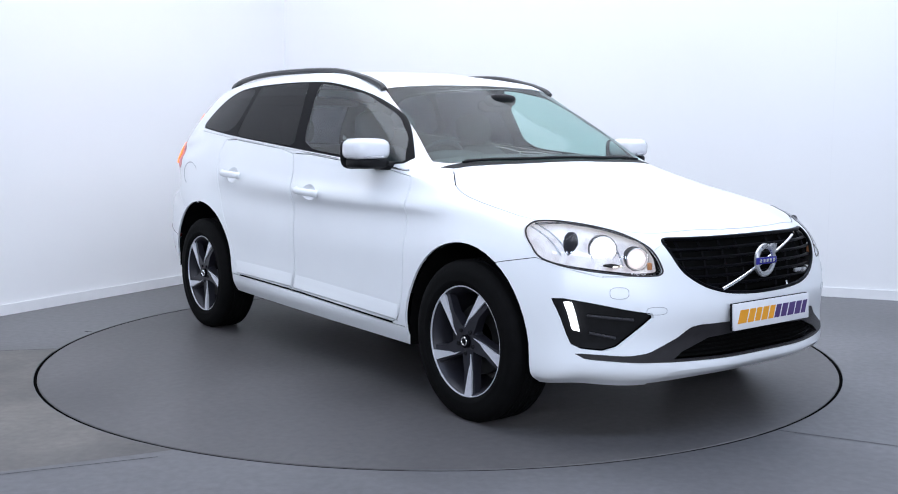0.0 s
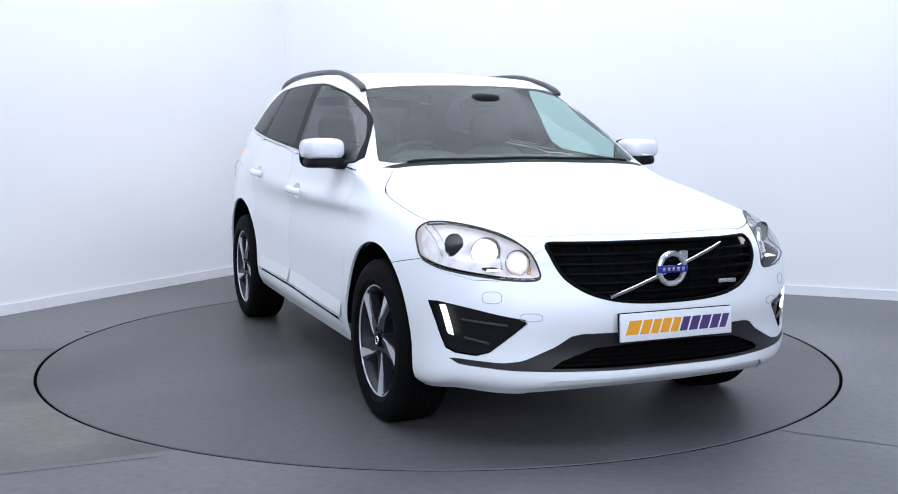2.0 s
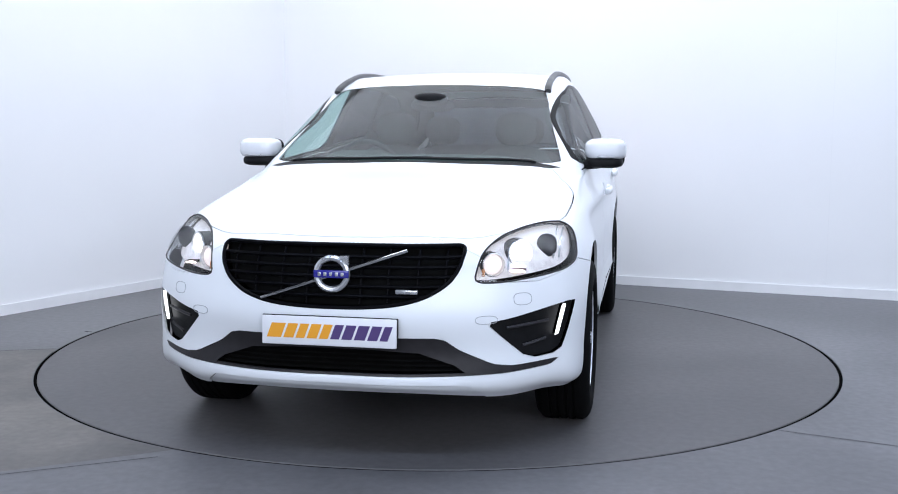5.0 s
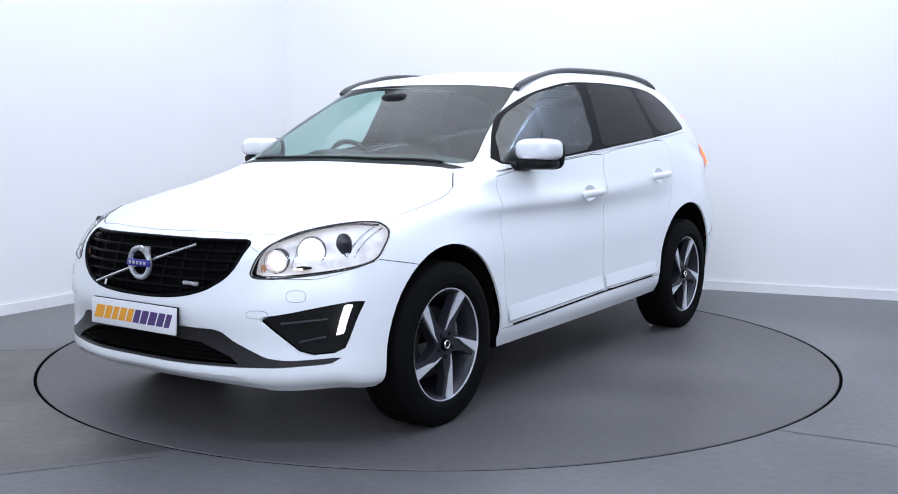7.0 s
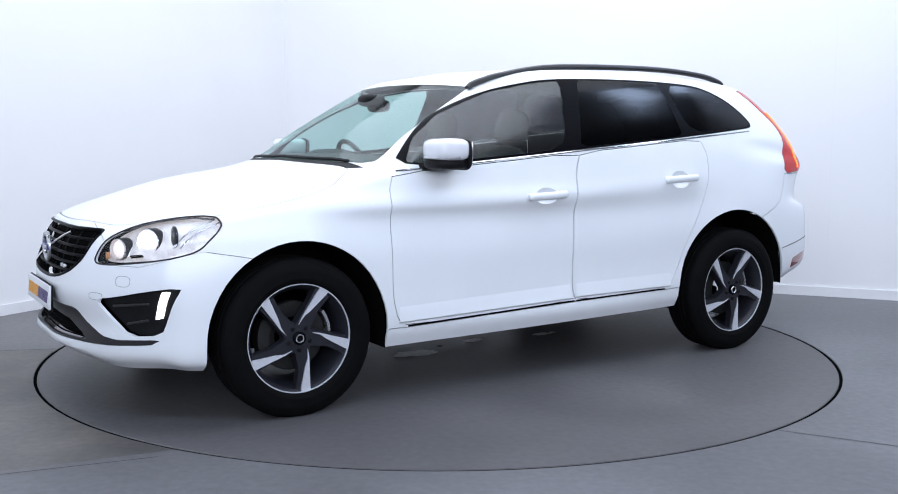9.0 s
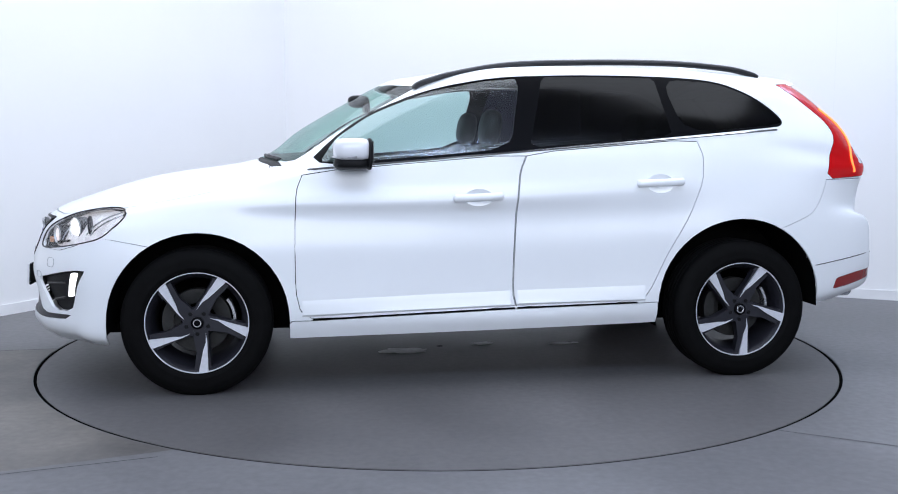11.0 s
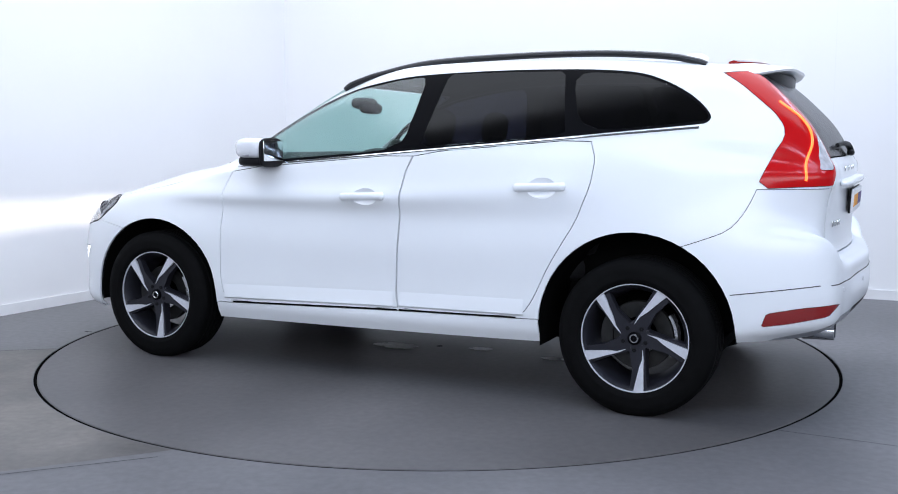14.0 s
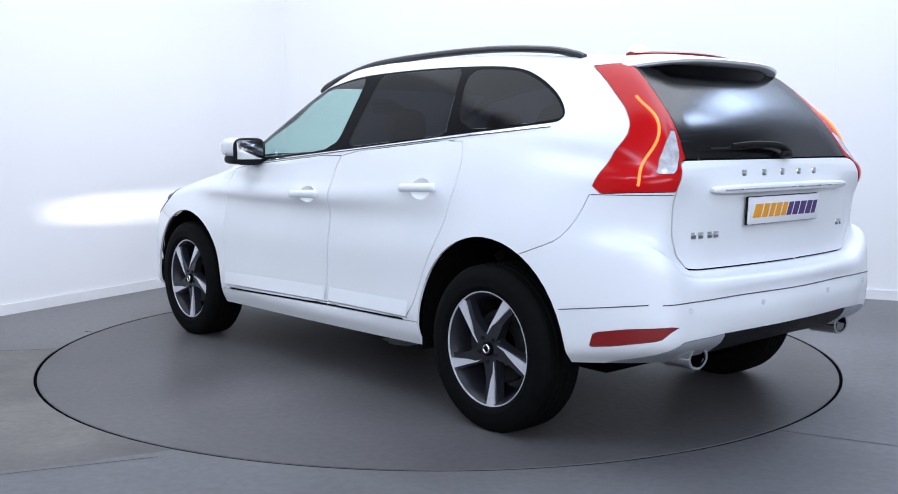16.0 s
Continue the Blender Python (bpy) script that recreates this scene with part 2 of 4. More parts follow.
# ---- the room ----
def wall_slab(name, p, q, normal, z0, z1, mat, thick, label, category):
    bm = bmesh.new()
    a = [bm.verts.new((v.x, v.y, z)) for v, z in ((p, z0), (q, z0), (q, z1), (p, z1))]
    b = [bm.verts.new(v.co - normal * thick) for v in a]
    bm.faces.new(a)
    bm.faces.new(b[::-1])
    for i in range(4):
        bm.faces.new((a[i], b[i], b[(i + 1) % 4], a[(i + 1) % 4]))
    return tagged(new(name, mesh_from(bm, name, mat, 20)), label, category, kind="structure")


LEN_L, LEN_R = 15.0, 13.0
NORMAL_L, NORMAL_R = Vector((0.8732, -0.4874, 0)), Vector((-0.3900, -0.9208, 0))
SIDES = [("wall_west", on_floor(0, 0), on_floor(LEN_L, 0), NORMAL_L), ("wall_north", on_floor(0, 0), on_floor(0, LEN_R), NORMAL_R),
         ("wall_east", on_floor(0, LEN_R), on_floor(LEN_L, LEN_R), -NORMAL_L), ("wall_south", on_floor(LEN_L, 0), on_floor(LEN_L, LEN_R), -NORMAL_R)]
for name, p, q, n in SIDES:
    wall_slab(name, p, q, n, -0.1, CEIL, WALL, 0.15, "smooth white painted studio wall", "wall")
for name, p, q, n in SIDES:
    d = (q - p).normalized() * 0.016
    wall_slab("baseboard", p + d + n * 0.015, q - d + n * 0.015, n, 0.0, 0.076, SKIRT, 0.013, "white gloss skirting board along the wall", "skirting board")


def build_floor():
    bm = bmesh.new()
    r, n = R_TABLE + 0.017, 128
    inner = [bm.verts.new((r * math.cos(2 * math.pi * i / n), r * math.sin(2 * math.pi * i / n), 0)) for i in range(n)]
    low = [bm.verts.new((v.co.x, v.co.y, -0.06)) for v in inner]
    outer = [bm.verts.new((20 * math.cos(2 * math.pi * i / n), 20 * math.sin(2 * math.pi * i / n), 0)) for i in range(n)]
    for i in range(n):
        j = (i + 1) % n
        bm.faces.new((inner[i], outer[i], outer[j], inner[j]))
        bm.faces.new((low[i], inner[i], inner[j], low[j]))
    tagged(new("floor", mesh_from(bm, "floor", FLOOR, 20)), "worn grey painted concrete studio floor", "floor", kind="structure")
    pit = lathe([(0.01, -0.055), (R_TABLE + 0.02, -0.055)], 96)
    me = mesh_from(pit, "turntable_pit", GAP)
    ob = tagged(new("turntable_pit", me), "dark recess under the turntable rim", "floor", kind="structure")
    ob.matrix_basis = pose(0, 0, 0, 90)
    bm = bmesh.new()
    c = [on_floor(-0.2, -0.2, CEIL), on_floor(LEN_L + 0.2, -0.2, CEIL), on_floor(LEN_L + 0.2, LEN_R + 0.2, CEIL), on_floor(-0.2, LEN_R + 0.2, CEIL)]
    a = [bm.verts.new(v) for v in c]
    b = [bm.verts.new(v + Vector((0, 0, 0.1))) for v in c]
    bm.faces.new(a)
    bm.faces.new(b)
    for i in range(4):
        bm.faces.new((a[i], a[(i + 1) % 4], b[(i + 1) % 4], b[i]))
    tagged(new("ceiling", mesh_from(bm, "ceiling", CEILING, 20)), "plain dark grey studio ceiling", "ceiling", kind="structure")


R_TABLE = 2.240
build_floor()


def build_turntable():
    table = tagged(new("turntable"), "round grey painted turntable set flush in the floor", "turntable")
    disc = lathe([(R_TABLE, -0.04), (R_TABLE, -0.004), (R_TABLE - 0.004, 0.0), (1.5, 0.0), (0.7, 0.0), (0.02, 0.0)], 128)
    part("disc", disc, TABLE, table, m=pose(0, 0, 0, 90), angle=20)
    part("rim_seal", lathe([(R_TABLE + 0.001, -0.03), (R_TABLE + 0.001, -0.003), (R_TABLE + 0.016, -0.003), (R_TABLE + 0.016, -0.03)], 128), GAP, table, "thin black seal round the edge", m=pose(0, 0, 0, 90))
    rng = random.Random(5)
    for x, y, a, b in ((.227, .108, .15, .07), (-.263, -.024, .07, .045), (-.74, .04, .07, .035), (-.83, .03, .022, .018)):
        bm = bmesh.new()
        vs = []
        for i in range(36):
            w = 2 * math.pi * i / 36
            k = 1 + 0.35 * noise.noise((math.cos(w) * 1.6 + x * 9, math.sin(w) * 1.6, y * 7)) + rng.uniform(-0.12, 0.12)
            vs.append(bm.verts.new((x + a * k * math.cos(w), y + b * k * math.sin(w), 0.004)))
        bm.faces.new(vs)
        part("worn_patch", bm, WORN, table, "pale bare patch where the paint has worn off")
    return table


turntable = build_turntable()


def strip_on_floor(name, pts, width, mat, label, z=0.0012):
    bm = bmesh.new()
    rows = []
    for i, p in enumerate(pts):
        a, b = Vector(pts[max(i - 1, 0)]), Vector(pts[min(i + 1, len(pts) - 1)])
        n = Vector((-(b - a).y, (b - a).x)).normalized() * width / 2
        rows.append([bm.verts.new((p[0] + s * n.x, p[1] + s * n.y, z)) for s in (1, -1)])
    for a, b in zip(rows, rows[1:]):
        bm.faces.new((a[0], b[0], b[1], a[1]))
    tagged(new(name, mesh_from(bm, name, mat)), label, "floor", kind="structure")


def floor_marks():
    ring = [(2.262 * math.cos(radians(a)), 2.262 * math.sin(radians(a))) for a in range(182, 243, 2)]
    bm = bmesh.new()
    bm.faces.new([bm.verts.new((x, y, 0.0008)) for x, y in ring + [(-2.2, -2.51), (-3.4, -2.96), (-6.0, -3.95), (-6.0, -0.80), (-3.4, -0.30)]])
    tagged(new("floor_worn_area", mesh_from(bm, "floor_worn_area", WORN_FLOOR)), "darker worn stretch of painted floor", "floor", kind="structure")
    strip_on_floor("floor_seam", [(-2.262, -0.085), (-2.58, -0.145), (-3.4, -0.30), (-6, -0.80)], 0.008, SEAM, "fine dark joint in the floor")
    strip_on_floor("floor_seam", [(-1.10, -2.085), (-1.63, -2.29), (-2.2, -2.51), (-3.4, -2.96)], 0.006, SEAM, "fine dark joint in the floor")
    strip_on_floor("floor_seam", [(1.45, -1.735), (1.74, -1.89), (2.3, -2.2), (3.2, -2.7)], 0.006, SEAM, "fine dark joint in the floor")
    strip_on_floor("floor_scuff", [(-2.235, 0.425), (-2.262, 0.432), (-2.285, 0.445)], 0.012, GAP, "small black scuff beside the turntable")


floor_marks()
p, q = CORNER + ALONG_R * WALL_JOINT, CORNER + ALONG_R * (WALL_JOINT + 0.005)
wall_slab("wall_joint", p + NORMAL_R * 0.001, q + NORMAL_R * 0.001, NORMAL_R, 0.09, CEIL - 0.01, SKIRT, 0.0008, "fine upright joint between wall panels", "wall")

# ---- the car: one shaped skin, cut into its panels ----
# Lines that run round the car from the middle of the nose to the middle of the tail, bottom first.
LINES = [
    [(2.235, 0, .277), (2.222, .3, .277), (2.10, .60, .254), (1.94, .77, .258), (1.80, .86, .250), (1.387, .89, .25), (.95, .885, .262), (0, .885, .275), (-.93, .885, .295), (-1.387, .885, .32), (-1.80, .87, .365), (-2.08, .70, .385), (-2.18, .4, .41), (-2.20, 0, .42)],
    [(2.292, 0, .328), (2.278, .3, .325), (2.165, .605, .314), (2.0, .81, .318), (1.83, .905, .30), (1.387, .935, .32), (.95, .915, .335), (0, .915, .345), (-.93, .915, .355), (-1.387, .93, .38), (-1.80, .905, .42), (-2.155, .775, .45), (-2.25, .4, .47), (-2.28, 0, .48)],
    [(2.26, 0, .44), (2.25, .3, .44), (2.16, .6, .44), (2.0, .81, .44), (1.83, .91, .44), (1.387, .945, .44), (.95, .925, .43), (0, .905, .43), (-.93, .925, .44), (-1.387, .945, .48), (-1.80, .915, .52), (-2.165, .795, .54), (-2.27, .4, .56), (-2.30, 0, .57)],
    [(2.29, 0, .55), (2.275, .3, .555), (2.18, .58, .57), (2.02, .80, .585), (1.84, .905, .59), (1.387, .945, .6), (.95, .92, .56), (0, .90, .55), (-.93, .92, .57), (-1.387, .945, .62), (-1.80, .915, .64), (-2.16, .80, .64), (-2.26, .4, .64), (-2.29, 0, .65)],
    [(2.28, 0, .66), (2.26, .3, .665), (2.165, .55, .70), (2.03, .76, .71), (1.85, .885, .72), (1.387, .94, .74), (.95, .915, .72), (0, .90, .70), (-.93, .92, .74), (-1.387, .94, .79), (-1.78, .905, .80), (-2.145, .79, .815), (-2.256, .4, .703), (-2.284, 0, .703)],
    [(2.245, 0, .77), (2.23, .3, .775), (2.14, .53, .79), (2.0, .73, .80), (1.84, .86, .81), (1.387, .905, .85), (.95, .889, .86), (0, .888, .855), (-.93, .906, .87), (-1.387, .92, .91), (-1.78, .89, .91), (-2.095, .755, .862), (-2.183, .4, .752), (-2.203, 0, .752)],
    [(2.19, 0, .85), (2.175, .3, .85), (2.08, .50, .85), (1.93, .70, .87), (1.77, .82, .885), (1.387, .87, .93), (.95, .899, .93), (0, .911, .94), (-.93, .911, .985), (-1.387, .895, 1.02), (-1.78, .87, 1.02), (-2.105, .75, .98), (-2.19, .4, .96), (-2.205, 0, .96)],
    [(2.06, 0, .915), (2.04, .28, .912), (1.94, .47, .915), (1.80, .62, .925), (1.64, .75, .94), (1.30, .825, .985), (.93, .86, 1.005), (0, .885, 1.02), (-.93, .89, 1.08), (-1.387, .87, 1.12), (-1.80, .845, 1.10), (-2.135, .755, 1.07), (-2.185, .4, 1.06), (-2.20, 0, 1.06)],
    [(1.66, 0, 1.035), (1.64, .26, 1.03), (1.56, .46, 1.015), (1.44, .62, 1.01), (1.30, .73, 1.015), (1.08, .80, 1.04), (.87, .845, 1.055), (0, .865, 1.10), (-.93, .865, 1.17), (-1.387, .84, 1.21), (-1.82, .80, 1.17), (-2.14, .735, 1.12), (-2.175, .4, 1.12), (-2.19, 0, 1.12)],
    [(1.12, 0, 1.125), (1.10, .28, 1.122), (1.06, .52, 1.118), (.99, .70, 1.11), (.93, .775, 1.10), (.83, .825, 1.095), (.70, .84, 1.095), (0, .85, 1.155), (-.93, .84, 1.235), (-1.387, .81, 1.275), (-1.86, .775, 1.24), (-2.115, .71, 1.175), (-2.155, .4, 1.165), (-2.17, 0, 1.165)],
    [(.86, 0, 1.30), (.845, .27, 1.295), (.80, .48, 1.285), (.73, .64, 1.27), (.68, .705, 1.265), (.60, .755, 1.265), (.48, .775, 1.265), (-.08, .785, 1.32), (-.95, .775, 1.38), (-1.39, .745, 1.40), (-1.80, .705, 1.37), (-2.0, .655, 1.345), (-2.055, .40, 1.335), (-2.06, 0, 1.335)],
    [(.43, 0, 1.54), (.42, .28, 1.533), (.37, .47, 1.52), (.29, .58, 1.505), (.22, .62, 1.515), (.12, .645, 1.535), (-.02, .66, 1.56), (-.35, .665, 1.58), (-1.0, .655, 1.585), (-1.38, .63, 1.57), (-1.65, .61, 1.547), (-1.79, .535, 1.547), (-1.815, .3, 1.555), (-1.82, 0, 1.56)],
    [(.28, 0, 1.58), (.27, .24, 1.575), (.22, .40, 1.565), (.14, .49, 1.56), (.06, .525, 1.575), (-.05, .54, 1.60), (-.2, .55, 1.615), (-.5, .55, 1.625), (-1.0, .54, 1.62), (-1.3, .52, 1.61), (-1.5, .47, 1.60), (-1.58, .38, 1.597), (-1.62, .2, 1.60), (-1.63, 0, 1.60)],
    [(.05, 0, 1.62), (.03, 0, 1.62), (.0, 0, 1.622), (-.05, 0, 1.626), (-.1, 0, 1.63), (-.2, 0, 1.636), (-.3, 0, 1.64), (-.55, 0, 1.645), (-.95, 0, 1.642), (-1.15, 0, 1.638), (-1.25, 0, 1.635), (-1.32, 0, 1.632), (-1.37, 0, 1.63), (-1.4, 0, 1.628)],
]
for row in LINES:
    row.insert(12, tuple((9 * (b + c) - (a + d)) / 16 for a, b, c, d in zip(row[10], row[11], row[12], row[13])))
LINES[4][12], LINES[5][12] = (-2.222, .635, .716), (-2.150, .625, .762)     # the ledge under the tailgate
LINES[3][12] = (-2.235, .63, .64)
SKIN = 0.012


def surface_grid(per_u=8, per_v=5):
    """The smooth left half of the skin, as rows of points."""
    net = np.array(LINES, float)

    def fine(a, per, ghost_lo, ghost_hi):
        a = np.concatenate([ghost_lo[None], a, ghost_hi[None]])
        out = []
        for i in range(1, len(a) - 2):
            for k in range(per):
                out.append(catmull(a[i - 1], a[i], a[i + 1], a[i + 2], k / per))
        out.append(a[-2])
        return np.array(out)
    flip = np.array([1, -1, 1])
    u = np.swapaxes(net, 0, 1)
    u = fine(u, per_u, u[1] * flip, u[-2] * flip)
    v = np.swapaxes(u, 0, 1)
    return fine(v, per_v, 2 * v[0] - v[1], v[-2] * flip)


GRID = surface_grid()
LOOKUP = surface_grid(24, 14).reshape(-1, 3)


def skin_at(axis, a, b, lowest=-9, highest=9):
    """Where the outer skin lies along an axis, from the other two coordinates: a small plane through the nearest points."""
    i = "xyz".index(axis)
    o = [k for k in range(3) if k != i]
    g = LOOKUP[(LOOKUP[:, i] > lowest) & (LOOKUP[:, i] < highest)]
    d = (g[:, o[0]] - a) ** 2 + (g[:, o[1]] - b) ** 2
    k = np.argpartition(d, 14)[:14]
    m = np.stack([np.ones(14), g[k, o[0]] - a, g[k, o[1]] - b], 1)
    value = float(np.linalg.lstsq(m, g[k, i], rcond=None)[0][0])
    return min(max(value, g[k, i].min() - .004), g[k, i].max() + .004)


def build_skin():
    g = GRID
    nv, nu, _ = g.shape
    du = np.gradient(g, axis=1)
    dv = np.gradient(g, axis=0)
    n = np.cross(dv, du)
    n /= np.linalg.norm(n, axis=2, keepdims=True) + 1e-12
    n[:, 0, 1] = n[:, -1, 1] = 0
    n[-1, :, 1] = 0
    n[-1, :, 0] = 0
    n /= np.linalg.norm(n, axis=2, keepdims=True) + 1e-12
    if n[nv // 4, nu // 2, 1] < 0:
        n = -n
    n[-1, :] = (0, 0, 1)
    inner = g - n * SKIN
    inner[:, :, 1] = np.maximum(inner[:, :, 1], 0)
    inner[:, 0, 1] = inner[:, -1, 1] = inner[-1, :, 1] = 0
    bm = bmesh.new()
    A = [[bm.verts.new(g[j, i]) for i in range(nu)] for j in range(nv)]
    B = [[bm.verts.new(inner[j, i]) for i in range(nu)] for j in range(nv)]
    for j in range(nv - 1):
        for i in range(nu - 1):
            bm.faces.new((A[j][i], A[j][i + 1], A[j + 1][i + 1], A[j + 1][i]))
            f = bm.faces.new((B[j + 1][i], B[j + 1][i + 1], B[j][i + 1], B[j][i]))
            f.material_index = 1
    ring = [(0, i) for i in range(nu)] + [(j, nu - 1) for j in range(1, nv)] + [(nv - 1, i) for i in range(nu - 2, -1, -1)] + [(j, 0) for j in range(nv - 2, 0, -1)]
    for (a, b), (c, d) in zip(ring, ring[1:] + ring[:1]):
        bm.faces.new((A[a][b], A[c][d], B[c][d], B[a][b]))
    bmesh.ops.recalc_face_normals(bm, faces=bm.faces)
    me = bpy.data.meshes.new("skin")
    bm.to_mesh(me)
    bm.free()
    me.materials.append(PAINT)
    me.materials.append(CABIN)
    return me


def both(me, name):
    """Left half and its mirror image, joined along the middle."""
    bm = bmesh.new()
    bm.from_mesh(me)
    bmesh.ops.delete(bm, geom=[f for f in bm.faces if all(abs(v.co.y) < 2e-5 for v in f.verts)], context="FACES")
    other = bmesh.ops.duplicate(bm, geom=bm.verts[:] + bm.edges[:] + bm.faces[:])["geom"]
    for v in [g for g in other if isinstance(g, bmesh.types.BMVert)]:
        v.co.y = -v.co.y
    bmesh.ops.reverse_faces(bm, faces=[g for g in other if isinstance(g, bmesh.types.BMFace)])
    bmesh.ops.remove_doubles(bm, verts=[v for v in bm.verts if abs(v.co.y) < 1e-4], dist=2e-4)
    out = bpy.data.meshes.new(name)
    bm.to_mesh(out)
    bm.free()
    for mt in me.materials:
        out.materials.append(mt)
    smooth(out)
    return out


def recoat(me, mat, inner=None):
    slots = [p.material_index for p in me.polygons]
    me.materials.clear()
    me.materials.append(mat)
    me.materials.append(inner or mat)
    for p, k in zip(me.polygons, slots):
        p.material_index = min(k, 1)
    smooth(me)
    return me


def shifted(me, name, x=0.0, y=0.0, z=0.0):
    out = me.copy()
    out.name = name
    out.transform(Matrix.Translation((x, y, z)))
    return out


class Skin:
    """What is left of the skin, while panels are taken out of it."""
    rest = None


def cutter(poly, axis, lo, hi):
    me = bpy.data.meshes.new("cutter")
    bm = prism(poly, axis, lo, hi)
    bm.to_mesh(me)
    bm.free()
    return me


def take(poly, axis, lo, hi, gap=0.0, rounds=2, keep=0.22):
    p = chaikin(poly, rounds, keep) if rounds else [Vector(q) for q in poly]
    piece = boolean(Skin.rest, cutter(grown(p, -gap / 2) if gap else p, axis, lo, hi), "INTERSECT")
    Skin.rest = boolean(Skin.rest, cutter(grown(p, gap / 2) if gap else p, axis, lo, hi), "DIFFERENCE")
    return piece


def drop(me):
    Skin.rest = boolean(Skin.rest, me, "DIFFERENCE")


HANDLES = ((.015, .950), (-.93, 1.018))
FRONT_HUB, REAR_HUB, HUB_Z = 1.387, -1.387, 0.3545
B_LINE = [(-.183, .392), (-.166, .467), (-.170, .654), (-.186, .938), (-.205, 1.079), (-.245, 1.168)]
FRONT_DOOR = [(.872, 1.074), (.907, .989), (.917, .788), (.916, .499), (.893, .397), (.831, .359)] + B_LINE
REAR_DOOR = [(x - .005, z) for x, z in B_LINE[::-1]] + [(-.80, .407), (-.86, .432), (-.90, .49), (-.98, .661), (-1.10, .86), (-1.165, 1.028), (-1.178, 1.15), (-1.145, 1.243)]
SIDE_OPENING = [(.885, 1.085), (.71, 1.255), (.53, 1.375), (.24, 1.49), (-.06, 1.546), (-.24, 1.562), (-.64, 1.573), (-1.07, 1.567), (-1.325, 1.548), (-1.48, 1.49), (-1.595, 1.42), (-1.668, 1.345), (-1.655, 1.312), (-1.6, 1.304), (-.92, 1.241), (-.217, 1.182)]
FRONT_PANE = [(.80, 1.113), (.705, 1.242), (.525, 1.362), (.235, 1.478), (-.06, 1.534), (-.24, 1.550), (-.165, 1.187)]
REAR_PANE = [(-.358, 1.558), (-.64, 1.562), (-.965, 1.558), (-1.02, 1.256), (-.265, 1.197)]
QUARTER_PANE = [(-1.005, 1.556), (-1.315, 1.537), (-1.468, 1.482), (-1.587, 1.412), (-1.658, 1.343), (-1.645, 1.318), (-1.09, 1.269)]
SCREEN = [(-.6, 1.137), (.5, 1.132), (.735, 1.122), (.72, 1.17), (.66, 1.31), (.595, 1.495), (.56, 1.512), (.3, 1.528), (-.6, 1.535)]
REAR_GLASS = [(-.6, 1.165), (.603, 1.165), (.578, 1.27), (.560, 1.36), (.545, 1.45), (.52, 1.54), (-.6, 1.545)]
TAILGATE = [(-.6, .740), (.53, .740), (.59, .745), (.64, .80), (.673, .885), (.688, 1.05), (.645, 1.15), (.603, 1.163), (-.6, 1.163)]
TAIL_LAMP = [(-1.665, 1.552), (-1.77, 1.485), (-1.86, 1.41), (-1.925, 1.355), (-1.967, 1.30), (-1.976, 1.25), (-1.935, 1.175), (-1.878, 1.03), (-2.10, 1.043), (-2.4, 1.052), (-2.4, 1.552)]
BONNET = [(2.172, -.6), (2.172, .0), (2.165, .2), (2.13, .36), (2.06, .51), (1.95, .64), (1.80, .76), (1.68, .818), (1.444, .830), (1.27, .826), (1.17, .795), (1.09, .74), (1.022, .695), (1.078, .5), (1.103, .28), (1.115, .0), (1.115, -.6)]
HEADLAMP = [(.525, .703), (.535, .76), (.55, .815), (.60, .866), (.68, .895), (.76, .908), (.815, .903), (.852, .878), (.872, .835), (.884, .765), (.85, .738), (.765, .719), (.62, .70)]
RUN_LIGHT = [(.838, .600), (.852, .598), (.827, .487), (.812, .481)]
FOG = [(.572, .552), (.662, .566), (.785, .597), (.884, .618), (.880, .585), (.857, .489), (.832, .415), (.72, .404), (.637, .485)]
GRILLE = [(-.6, .836), (.44, .839), (.470, .8375), (.482, .829), (.484, .812), (.471, .755), (.437, .703), (.36, .652), (.25, .622), (.1, .610), (-.6, .608)]
MESH_IN = [(-.6, .450), (.16, .449), (.33, .439), (.46, .394), (.50, .366), (-.6, .360)]
LOW_TRIM = [(-.6, .497), (.38, .499), (.425, .49), (.478, .45), (.60, .394), (.67, .384), (.83, .395), (.80, .372), (.645, .358), (.5, .355), (-.6, .352)]
FRONT_BUMPER = [(1.58, .722), (1.647, .736), (1.81, .765), (1.9, .745), (2.04, .70), (2.11, .70), (2.13, .80), (2.13, .88), (2.6, .88), (2.6, .1), (1.5, .1)]
REAR_BUMPER = [(-1.55, .765), (-1.63, .793), (-1.707, .822), (-1.755, .842), (-1.790, .866), (-1.815, .895), (-1.838, .928), (-1.860, .972), (-1.882, 1.028), (-2.6, 1.04), (-2.6, .1), (-1.5, .1)]
REAR_LIGHT = [(-1.925, .446), (-1.945, .505), (-2.08, .532), (-2.225, .548), (-2.185, .495), (-2.02, .460)]
REAR_TRIM = [(-.6, .508), (.46, .495), (.46, .2), (-.6, .2)]
COWL = [(1.118, -.6), (1.118, .0), (1.106, .28), (1.081, .5), (1.025, .695), (.975, .74), (1.02, .5), (1.05, .28), (1.06, .0), (1.06, -.6)]
REAR_SKID = [(.463, .495), (.68, .482), (.745, .445), (.80, .385), (.80, .2), (.463, .2)]
